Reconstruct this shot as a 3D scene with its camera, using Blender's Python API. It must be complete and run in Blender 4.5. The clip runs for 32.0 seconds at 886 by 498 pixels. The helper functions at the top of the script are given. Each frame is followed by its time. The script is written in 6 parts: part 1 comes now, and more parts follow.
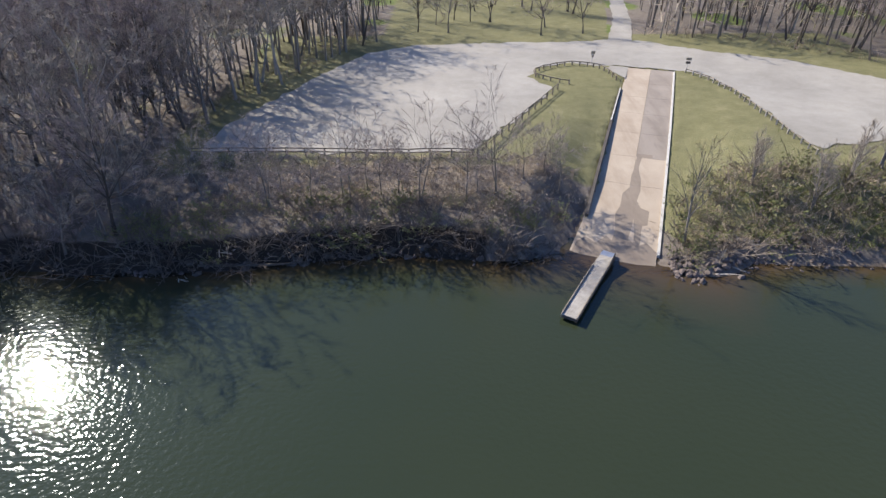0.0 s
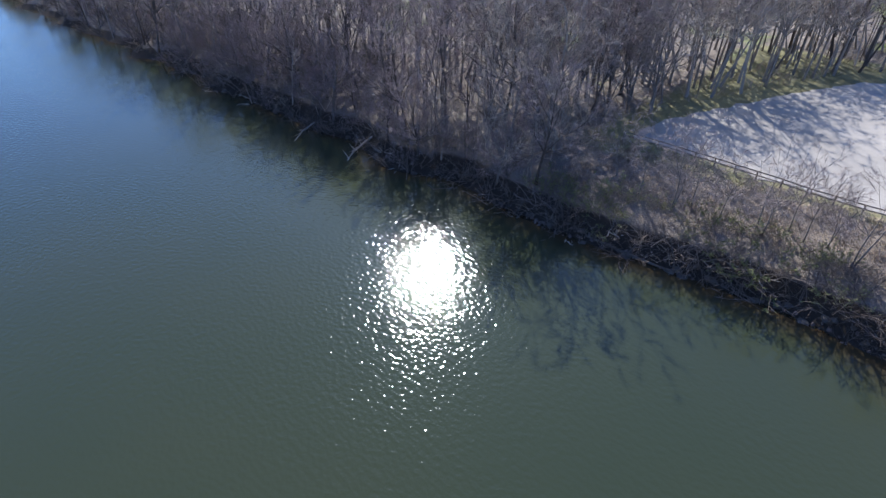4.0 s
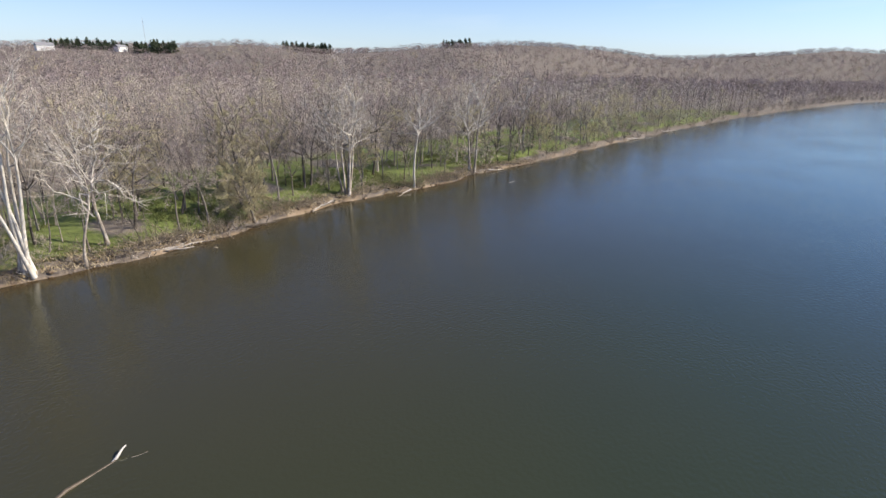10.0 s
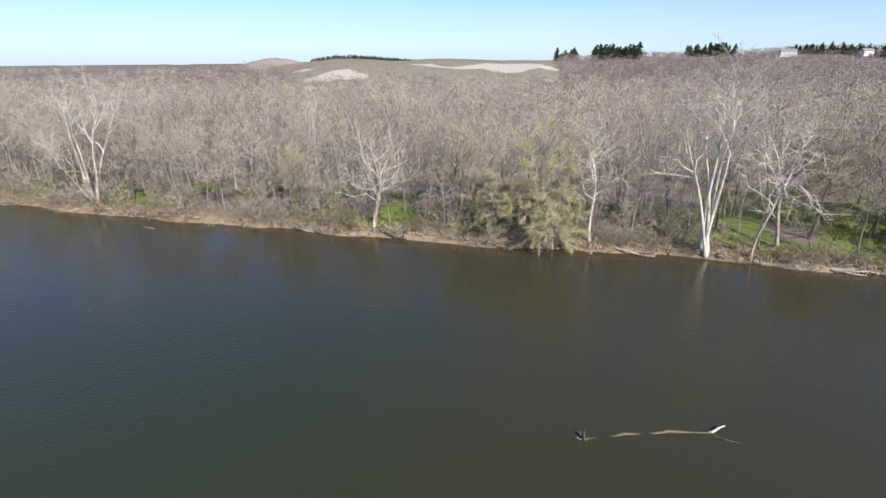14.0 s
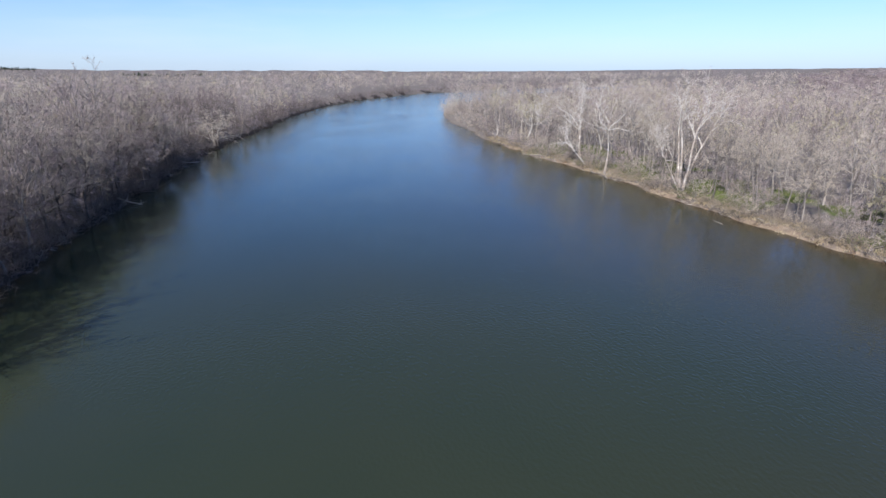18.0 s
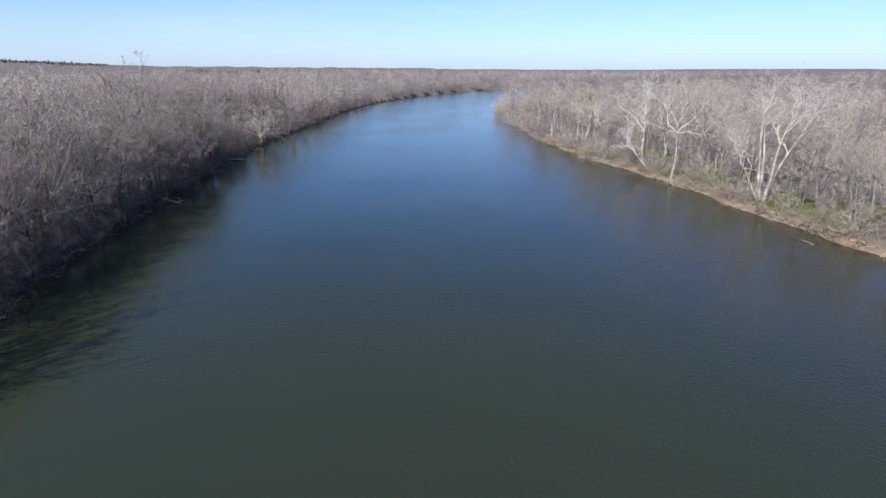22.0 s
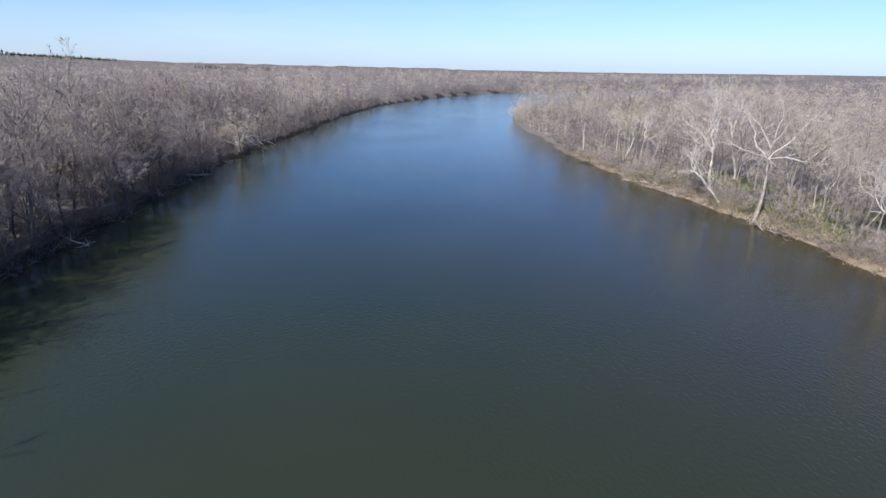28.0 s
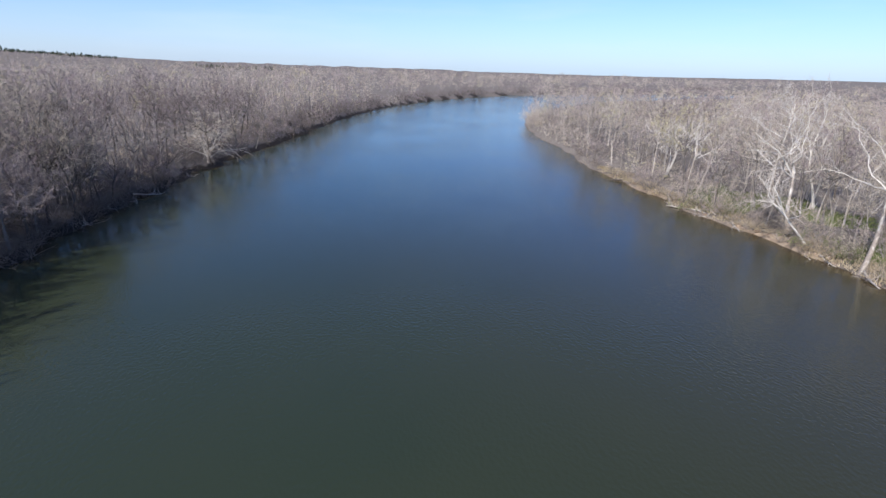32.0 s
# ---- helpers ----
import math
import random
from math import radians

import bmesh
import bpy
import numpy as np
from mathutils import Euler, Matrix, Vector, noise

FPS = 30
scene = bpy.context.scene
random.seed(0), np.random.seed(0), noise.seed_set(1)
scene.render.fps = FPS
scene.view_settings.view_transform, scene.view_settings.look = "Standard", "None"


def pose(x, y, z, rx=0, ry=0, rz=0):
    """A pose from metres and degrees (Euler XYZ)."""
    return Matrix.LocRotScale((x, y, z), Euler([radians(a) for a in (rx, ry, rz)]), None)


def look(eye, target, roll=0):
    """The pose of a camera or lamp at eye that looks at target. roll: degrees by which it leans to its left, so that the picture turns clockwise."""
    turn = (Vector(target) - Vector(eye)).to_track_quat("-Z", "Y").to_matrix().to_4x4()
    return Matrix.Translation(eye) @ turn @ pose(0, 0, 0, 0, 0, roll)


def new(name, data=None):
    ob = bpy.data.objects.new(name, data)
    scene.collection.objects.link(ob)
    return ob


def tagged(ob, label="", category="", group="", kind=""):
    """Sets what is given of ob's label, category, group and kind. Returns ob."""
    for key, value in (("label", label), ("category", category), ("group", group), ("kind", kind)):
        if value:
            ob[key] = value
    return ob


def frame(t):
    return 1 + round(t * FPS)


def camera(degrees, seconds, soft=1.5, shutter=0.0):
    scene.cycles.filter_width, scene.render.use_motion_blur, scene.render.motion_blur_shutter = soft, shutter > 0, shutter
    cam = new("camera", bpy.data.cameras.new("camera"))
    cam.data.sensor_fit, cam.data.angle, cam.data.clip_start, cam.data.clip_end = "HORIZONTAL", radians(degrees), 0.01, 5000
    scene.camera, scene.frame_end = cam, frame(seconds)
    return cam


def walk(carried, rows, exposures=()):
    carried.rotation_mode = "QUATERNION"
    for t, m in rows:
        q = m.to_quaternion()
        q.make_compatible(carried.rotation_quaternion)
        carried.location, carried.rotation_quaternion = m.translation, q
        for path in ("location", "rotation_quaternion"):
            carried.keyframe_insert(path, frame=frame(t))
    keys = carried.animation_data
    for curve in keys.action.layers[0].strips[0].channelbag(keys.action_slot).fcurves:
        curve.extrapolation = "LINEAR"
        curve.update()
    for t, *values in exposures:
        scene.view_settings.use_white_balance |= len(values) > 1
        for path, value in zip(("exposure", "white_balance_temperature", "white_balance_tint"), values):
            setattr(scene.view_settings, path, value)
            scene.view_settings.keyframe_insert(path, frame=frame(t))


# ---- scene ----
cam = camera(78.09, 32.0, soft=1.45)
# seconds, x, y, z, yaw, pitch, roll
PATH = [
    (0, 0.00, 0.00, 31.48, 0.00, -33.43, -0.39),
    (0.5, -0.17, -0.11, 31.52, 1.82, -33.55, -0.23),
    (1, -0.36, -0.24, 31.55, 5.02, -33.65, -0.10),
    (1.5, -0.55, -0.39, 31.59, 10.26, -33.74, -0.07),
    (2, -0.74, -0.54, 31.62, 17.15, -33.81, -0.08),
    (2.5, -0.90, -0.71, 31.63, 23.67, -33.85, 0.10),
    (3, -0.97, -0.91, 31.64, 29.85, -33.83, 0.29),
    (3.5, -0.96, -1.17, 31.65, 36.55, -33.88, 0.27),
    (4, -0.86, -1.44, 31.64, 44.30, -33.89, 0.23),
    (4.5, -0.71, -1.73, 31.63, 51.51, -33.87, 0.13),
    (6.5, 0.83, -2.46, 31.48, 78.91, -33.25, 0.29),
    (7, 1.41, -2.55, 31.45, 85.74, -33.14, 0.77),
    (7.5, 2.02, -2.61, 31.43, 92.61, -31.41, 1.27),
    (8, 2.66, -2.67, 31.41, 100.41, -25.84, 1.45),
    (8.5, 3.32, -2.70, 31.40, 107.95, -22.76, 1.30),
    (9, 4.01, -2.70, 31.40, 115.91, -19.65, 1.28),
    (9.5, 4.69, -2.66, 31.41, 123.40, -18.70, 1.14),
    (10, 5.29, -2.56, 31.43, 131.58, -18.83, 0.90),
    (10.5, 5.79, -2.37, 31.47, 140.17, -18.86, 0.78),
    (11, 6.16, -2.14, 31.52, 148.62, -18.92, 0.67),
    (11.5, 6.40, -1.88, 31.57, 157.52, -18.90, 0.52),
    (12, 6.56, -1.60, 31.64, 165.96, -18.92, 0.44),
    (12.5, 6.66, -1.30, 31.71, 174.01, -18.92, 0.28),
    (13, 6.69, -0.96, 31.77, 182.53, -18.96, 0.18),
    (13.5, 6.67, -0.61, 31.84, 189.94, -18.94, 0.08),
    (15.5, 6.58, 0.94, 31.66, 218.28, -18.74, -0.08),
    (16, 6.09, 1.36, 31.62, 225.68, -18.65, -0.10),
    (16.5, 5.54, 1.79, 31.58, 233.17, -18.54, -0.04),
    (17, 4.96, 2.23, 31.55, 241.31, -18.54, -0.03),
    (17.5, 4.36, 2.65, 31.51, 249.80, -18.49, -0.10),
    (18, 3.78, 3.04, 31.48, 253.72, -18.45, -0.10),
    (18.5, 3.68, 3.17, 31.42, 255.15, -18.48, -0.09),
    (19, 4.11, 3.10, 31.33, 256.16, -18.51, -0.06),
    (19.5, 4.99, 2.82, 31.24, 256.89, -18.55, -0.01),
    (20, 6.21, 2.40, 31.15, 257.57, -18.57, 0.02),
    (20.5, 7.72, 1.96, 31.08, 258.05, -18.59, 0.08),
    (21, 9.41, 1.51, 31.02, 258.38, -18.60, 0.14),
    (21.5, 11.25, 1.02, 30.96, 258.62, -18.62, 0.16),
    (22, 13.41, 0.47, 30.92, 258.86, -18.65, 0.21),
    (22.5, 15.78, -0.09, 30.89, 259.07, -18.67, 0.30),
    (23, 18.33, -0.67, 30.87, 259.23, -18.67, 0.33),
    (23.5, 21.04, -1.32, 30.87, 259.37, -18.69, 0.46),
    (24, 23.91, -1.97, 30.86, 259.51, -18.69, 0.51),
    (24.5, 26.98, -2.64, 30.83, 259.58, -18.67, 0.62),
    (25, 30.10, -3.29, 30.77, 259.69, -18.68, 0.73),
    (25.5, 33.25, -3.91, 30.69, 259.79, -18.68, 0.79),
    (27.5, 47.11, -6.40, 30.28, 260.00, -18.63, 1.06),
    (28, 50.64, -7.00, 30.19, 259.97, -18.61, 1.11),
    (28.5, 54.16, -7.57, 30.10, 260.02, -18.61, 1.17),
    (29, 57.71, -8.09, 30.01, 260.11, -18.59, 1.19),
    (29.5, 61.20, -8.54, 29.93, 260.16, -18.60, 1.30),
    (30, 64.83, -9.08, 29.85, 260.20, -18.56, 1.35),
    (30.5, 68.50, -9.71, 29.76, 260.24, -18.54, 1.40),
    (31, 72.17, -10.37, 29.66, 260.29, -18.52, 1.44),
    (31.5, 75.88, -11.02, 29.54, 260.32, -18.51, 1.56),
    (32, 79.56, -11.66, 29.43, 260.33, -18.48, 1.73),
]
walk(cam, [(t, pose(x, y, z, 90 + p, 0, w) @ pose(0, 0, 0, 0, 0, r)) for t, x, y, z, w, p, r in PATH],
     [(0.0, 0.83, 6550, 10), (2.0, 0.79, 6200, 11), (4.0, 1.09, 5900, 12), (7.0, 0.82, 6950, 10), (8.0, 0.76, 6550, 10), (9.0, 0.81, 6850, 10), (10.0, 0.66, 6850, 10), (13.5, 0.66, 6650, 10), (16.0, 0.51, 5900, 12), (19.0, 0.57, 5980, 12), (32.0, 0.55, 5980, 12)])

# ---------------------------------------------------------------- light
SUN_LEFT, SUN_UP = 45.5, 36.5          # degrees left of +y, degrees above the horizon
world = bpy.data.worlds.new("world")
scene.world = world
world.use_nodes = True
wn = world.node_tree.nodes
sky = wn.new("ShaderNodeTexSky")
sky.sky_type = "NISHITA"
sky.sun_disc = False
sky.sun_elevation, sky.sun_rotation = radians(SUN_UP), radians(-SUN_LEFT)
sky.altitude = 600
sky.air_density, sky.dust_density, sky.ozone_density = 1.0, 0.8, 3.0
wn["Background"].inputs["Strength"].default_value = 0.084
tint = wn.new("ShaderNodeMix")
tint.data_type, tint.blend_type = "RGBA", "MULTIPLY"
tint.inputs[0].default_value, tint.inputs[7].default_value = 1.0, (0.745, 0.965, 1.37, 1)
world.node_tree.links.new(sky.outputs[0], tint.inputs[6])
# pale haze low over the horizon
up = wn.new("ShaderNodeSeparateXYZ")
world.node_tree.links.new(wn.new("ShaderNodeTexCoord").outputs["Generated"], up.inputs[0])
low_sky = wn.new("ShaderNodeMapRange")
low_sky.inputs["From Min"].default_value, low_sky.inputs["From Max"].default_value = 0.0, 0.17
low_sky.inputs["To Min"].default_value, low_sky.inputs["To Max"].default_value = 0.48, 0.0
world.node_tree.links.new(up.outputs["Z"], low_sky.inputs["Value"])
# faint high wisps of cloud
wisp_map = wn.new("ShaderNodeMapping")
wisp_map.inputs["Scale"].default_value = (2.2, 2.2, 13.0)
world.node_tree.links.new(wn.new("ShaderNodeTexCoord").outputs["Generated"], wisp_map.inputs["Vector"])
wisp = wn.new("ShaderNodeTexNoise")
wisp.inputs["Scale"].default_value, wisp.inputs["Detail"].default_value = 1.6, 6.0
world.node_tree.links.new(wisp_map.outputs[0], wisp.inputs["Vector"])
wisp_amount = wn.new("ShaderNodeMapRange")
wisp_amount.inputs["From Min"].default_value, wisp_amount.inputs["From Max"].default_value = 0.52, 0.78
wisp_amount.inputs["To Min"].default_value, wisp_amount.inputs["To Max"].default_value = 0.0, 0.2
world.node_tree.links.new(wisp.outputs["Fac"], wisp_amount.inputs["Value"])
cloud = wn.new("ShaderNodeMix")
cloud.data_type = "RGBA"
cloud.inputs[7].default_value = (7.2, 7.6, 8.2, 1)
world.node_tree.links.new(wisp_amount.outputs[0], cloud.inputs[0])
world.node_tree.links.new(tint.outputs[2], cloud.inputs[6])
haze = wn.new("ShaderNodeMix")
haze.data_type = "RGBA"
haze.inputs[7].default_value = (6.9, 7.7, 8.5, 1)
world.node_tree.links.new(low_sky.outputs[0], haze.inputs[0])
world.node_tree.links.new(cloud.outputs[2], haze.inputs[6])
world.node_tree.links.new(haze.outputs[2], wn["Background"].inputs["Color"])
sun = new("sun", bpy.data.lights.new("sun", "SUN"))
sun.data.energy, sun.data.angle, sun.data.color = 4.9, radians(0.53), (1.0, 0.925, 0.82)
_a, _e = radians(SUN_LEFT), radians(SUN_UP)
sun.matrix_world = look((0, 0, 0), (math.sin(_a) * math.cos(_e), -math.cos(_a) * math.cos(_e), -math.sin(_e)))


# ---------------------------------------------------------------- materials
def nodes_of(name):
    m = bpy.data.materials.new(name)
    m.use_nodes = True
    nt = m.node_tree
    return m, nt, nt.nodes["Principled BSDF"]


def link(nt, a, b):
    nt.links.new(a, b)


def noise_tex(nt, scale, detail=4.0, rough=0.6, coord="Object", stretch=None):
    tc = nt.nodes.new("ShaderNodeTexCoord")
    n = nt.nodes.new("ShaderNodeTexNoise")
    n.inputs["Scale"].default_value = scale
    n.inputs["Detail"].default_value = detail
    n.inputs["Roughness"].default_value = rough
    src = tc.outputs[coord]
    if stretch:
        mp = nt.nodes.new("ShaderNodeMapping")
        mp.inputs["Scale"].default_value = stretch
        link(nt, src, mp.inputs["Vector"])
        src = mp.outputs[0]
    link(nt, src, n.inputs["Vector"])
    return n.outputs["Fac"]


def ramp(nt, fac, stops):
    r = nt.nodes.new("ShaderNodeValToRGB")
    while len(r.color_ramp.elements) < len(stops):
        r.color_ramp.elements.new(0.5)
    for el, (pos, col) in zip(r.color_ramp.elements, stops):
        el.position, el.color = pos, (*col, 1)
    link(nt, fac, r.inputs[0])
    return r.outputs[0]


def mix(nt, fac, a, b, mode="MIX"):
    m = nt.nodes.new("ShaderNodeMix")
    m.data_type, m.blend_type = "RGBA", mode
    for sock, v in ((m.inputs[0], fac), (m.inputs[6], a), (m.inputs[7], b)):
        if hasattr(v, "is_output"):
            link(nt, v, sock)
        elif isinstance(v, (int, float)):
            sock.default_value = v
        else:
            sock.default_value = (*v, 1)
    return m.outputs[2]


def math_node(nt, op, a, b=0.0, c=0.0):
    m = nt.nodes.new("ShaderNodeMath")
    m.operation = op
    for sock, v in zip(m.inputs, (a, b, c)):
        if hasattr(v, "is_output"):
            link(nt, v, sock)
        else:
            sock.default_value = v
    return m.outputs[0]


def attr(nt, name):
    a = nt.nodes.new("ShaderNodeAttribute")
    a.attribute_name = name
    return a.outputs["Fac"]


def bump(nt, bsdf, fac, strength, dist):
    b = nt.nodes.new("ShaderNodeBump")
    b.inputs["Strength"].default_value = strength
    b.inputs["Distance"].default_value = dist
    link(nt, fac, b.inputs["Height"])
    link(nt, b.outputs[0], bsdf.inputs["Normal"])


def plain(name, dark, light, scale=3.0, rough=0.8, bump_dist=0.01, metal=0.0, stretch=None, fine=None):
    """A two-scale mottled surface."""
    m, nt, b = nodes_of(name)
    big = ramp(nt, noise_tex(nt, scale, 5, 0.65, stretch=stretch), [(0.3, dark), (0.7, light)])
    f = noise_tex(nt, fine or scale * 9, 3, 0.6, stretch=stretch)
    col = mix(nt, 0.35, big, ramp(nt, f, [(0.3, (0.35, 0.35, 0.35)), (0.7, (1.0, 1.0, 1.0))]), "MULTIPLY")
    link(nt, col, b.inputs["Base Color"])
    b.inputs["Roughness"].default_value = rough
    b.inputs["Metallic"].default_value = metal
    if bump_dist:
        bump(nt, b, f, 0.6, bump_dist)
    return m


def bark(name, dark, light, toned=False, blotch=None, thin=0.0, middle=()):
    """Bark; toned: each tree carries its own tone from 0 to 1 as an attribute."""
    m, nt, b = nodes_of(name)
    if toned:
        t = attr(nt, "tone")
    else:
        t = noise_tex(nt, 0.35, 3)
    stops = [(0.05, dark), *middle, (0.95, light)]
    col = ramp(nt, t, stops)
    f = noise_tex(nt, 4.0, 3, 0.7, stretch=(1, 1, 0.3))
    col = mix(nt, 0.6, col, ramp(nt, f, [(0.3, (0.5, 0.5, 0.5)), (0.7, (1.15, 1.13, 1.1))]), "MULTIPLY")
    if blotch:
        g = noise_tex(nt, 0.9, 4, 0.7, stretch=(1, 1, 0.5))
        col = mix(nt, math_node(nt, "MULTIPLY", ramp(nt, g, [(0.5, (0, 0, 0)), (0.62, (1, 1, 1))]), 0.75), col, blotch)
    link(nt, col, b.inputs["Base Color"])
    b.inputs["Roughness"].default_value = 0.9
    b.inputs["Specular IOR Level"].default_value = 0.15
    if thin:                                # thin twigs and leaves take light from either side
        tr = nt.nodes.new("ShaderNodeBsdfTranslucent")
        link(nt, col, tr.inputs["Color"])
        # normal bent upward from the flat blade's own, evening the light on twigs
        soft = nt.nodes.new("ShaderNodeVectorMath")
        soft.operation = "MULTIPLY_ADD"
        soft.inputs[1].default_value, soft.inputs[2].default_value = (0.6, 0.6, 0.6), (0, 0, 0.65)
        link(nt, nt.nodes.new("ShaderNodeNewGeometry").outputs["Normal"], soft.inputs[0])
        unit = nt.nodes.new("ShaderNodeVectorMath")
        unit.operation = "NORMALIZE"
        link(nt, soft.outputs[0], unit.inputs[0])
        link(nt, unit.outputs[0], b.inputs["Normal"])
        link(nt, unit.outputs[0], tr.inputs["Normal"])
        mx = nt.nodes.new("ShaderNodeMixShader")
        mx.inputs[0].default_value = thin
        link(nt, b.outputs[0], mx.inputs[1])
        link(nt, tr.outputs[0], mx.inputs[2])
        link(nt, mx.outputs[0], nt.nodes["Material Output"].inputs["Surface"])
    return m


M_TRUNK = bark("grey_bark", (0.075, 0.062, 0.053), (0.42, 0.375, 0.325), toned=True)
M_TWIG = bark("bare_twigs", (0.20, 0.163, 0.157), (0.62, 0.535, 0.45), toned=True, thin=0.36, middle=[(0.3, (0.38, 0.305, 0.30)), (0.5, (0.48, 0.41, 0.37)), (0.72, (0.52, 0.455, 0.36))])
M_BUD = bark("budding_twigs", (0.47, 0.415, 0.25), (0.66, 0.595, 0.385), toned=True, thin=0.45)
M_SYC = bark("sycamore_bark", (0.50, 0.46, 0.40), (0.72, 0.67, 0.60), blotch=(0.34, 0.29, 0.23))
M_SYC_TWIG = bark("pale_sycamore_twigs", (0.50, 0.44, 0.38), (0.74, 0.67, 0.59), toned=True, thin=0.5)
M_SYC_LOW = bark("sycamore_lower_bark", (0.20, 0.165, 0.135), (0.42, 0.365, 0.31), blotch=(0.62, 0.57, 0.50))
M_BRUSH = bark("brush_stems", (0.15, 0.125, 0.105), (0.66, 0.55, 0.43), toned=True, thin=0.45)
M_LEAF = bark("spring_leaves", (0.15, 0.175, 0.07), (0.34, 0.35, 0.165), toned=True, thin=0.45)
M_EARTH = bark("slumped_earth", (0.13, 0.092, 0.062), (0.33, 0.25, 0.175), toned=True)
# darker copy of the brush stems: bank shade put into the colour
M_BRUSH_SHADE = bark("brush_painted_shade", (0.13, 0.108, 0.094), (0.30, 0.256, 0.22), toned=True, thin=0.3)
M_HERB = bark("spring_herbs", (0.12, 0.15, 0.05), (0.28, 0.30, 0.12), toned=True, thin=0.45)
# needles lightened: distance haze put into the pines' colour
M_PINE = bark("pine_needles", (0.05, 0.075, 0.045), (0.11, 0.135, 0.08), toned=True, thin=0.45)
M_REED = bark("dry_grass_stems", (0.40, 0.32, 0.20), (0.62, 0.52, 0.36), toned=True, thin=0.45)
M_DRIFT = plain("driftwood", (0.26, 0.22, 0.18), (0.50, 0.45, 0.39), 1.5, 0.85, 0.01, stretch=(1, 1, 1))
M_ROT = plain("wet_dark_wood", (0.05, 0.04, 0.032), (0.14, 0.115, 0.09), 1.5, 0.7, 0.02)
M_SPOIL = plain("quarry_spoil", (0.22, 0.175, 0.155), (0.34, 0.285, 0.255), 0.05, 0.95, 0.0)
M_SUNK = plain("waterlogged_wood", (0.065, 0.048, 0.03), (0.14, 0.105, 0.068), 1.0, 0.6, 0.01)
M_WOOD = plain("weathered_timber", (0.16, 0.13, 0.10), (0.34, 0.29, 0.23), 1.2, 0.85, 0.004, stretch=(1, 1, 1))
M_DECK = plain("grey_deck_boards", (0.27, 0.245, 0.215), (0.44, 0.41, 0.365), 0.9, 0.85, 0.004)
M_DARKWOOD = plain("treated_dark_timber", (0.055, 0.045, 0.038), (0.12, 0.10, 0.085), 1.2, 0.8, 0.004)
M_KERB = plain("white_painted_concrete", (0.48, 0.45, 0.40), (0.66, 0.63, 0.57), 1.5, 0.8, 0.004)
M_ROCK = plain("grey_rock", (0.078, 0.06, 0.052), (0.205, 0.163, 0.145), 1.1, 0.9, 0.03)
M_STEEL = plain("galvanised_steel", (0.42, 0.43, 0.44), (0.58, 0.59, 0.60), 6.0, 0.45, 0.0, metal=0.8)
M_SIGN = plain("sign_paint", (0.50, 0.42, 0.30), (0.66, 0.56, 0.42), 2.0, 0.6, 0.0)
M_WHITE = plain("white_siding", (0.70, 0.70, 0.68), (0.84, 0.84, 0.82), 1.0, 0.7, 0.0)
M_ROOF = plain("grey_roofing", (0.18, 0.18, 0.19), (0.30, 0.30, 0.31), 1.0, 0.8, 0.0)


def concrete(name, a, b_, stain):
    m, nt, b = nodes_of(name)
    big = ramp(nt, noise_tex(nt, 0.25, 5, 0.6), [(0.3, a), (0.7, b_)])
    st = noise_tex(nt, 0.5, 5, 0.7, stretch=(1.0, 0.18, 1))
    col = mix(nt, math_node(nt, "MULTIPLY", ramp(nt, st, [(0.48, (0, 0, 0)), (0.66, (1, 1, 1))]), 0.55), big, stain)
    f = noise_tex(nt, 12, 3)
    col = mix(nt, 0.3, col, ramp(nt, f, [(0.3, (0.6, 0.6, 0.6)), (0.7, (1, 1, 1))]), "MULTIPLY")
    link(nt, col, b.inputs["Base Color"])
    b.inputs["Roughness"].default_value = 0.85
    bump(nt, b, f, 0.5, 0.004)
    return m


M_RAMP = concrete("pale_concrete", (0.365, 0.292, 0.218), (0.455, 0.378, 0.29), (0.30, 0.23, 0.165))
M_RAMP_DARK = concrete("stained_concrete", (0.245, 0.205, 0.168), (0.315, 0.268, 0.222), (0.185, 0.15, 0.12))
M_RAMP_STREAK = concrete("dark_concrete", (0.20, 0.16, 0.125), (0.27, 0.22, 0.17), (0.155, 0.12, 0.095))

# gravel
M_GRAVEL, nt, b = nodes_of("pale_gravel")
g1 = ramp(nt, noise_tex(nt, 0.06, 5, 0.6), [(0.3, (0.265, 0.247, 0.218)), (0.7, (0.395, 0.37, 0.328))])
g2 = ramp(nt, noise_tex(nt, 0.5, 4, 0.7), [(0.3, (0.75, 0.74, 0.72)), (0.7, (1.0, 1.0, 1.0))])
g3 = noise_tex(nt, 9.0, 3, 0.8)
col = mix(nt, 1.0, mix(nt, 0.7, g1, g2, "MULTIPLY"), ramp(nt, g3, [(0.3, (0.8, 0.8, 0.8)), (0.7, (1.1, 1.1, 1.1))]), "MULTIPLY")
link(nt, col, b.inputs["Base Color"])
b.inputs["Roughness"].default_value = 0.95
bump(nt, b, g3, 0.6, 0.02)

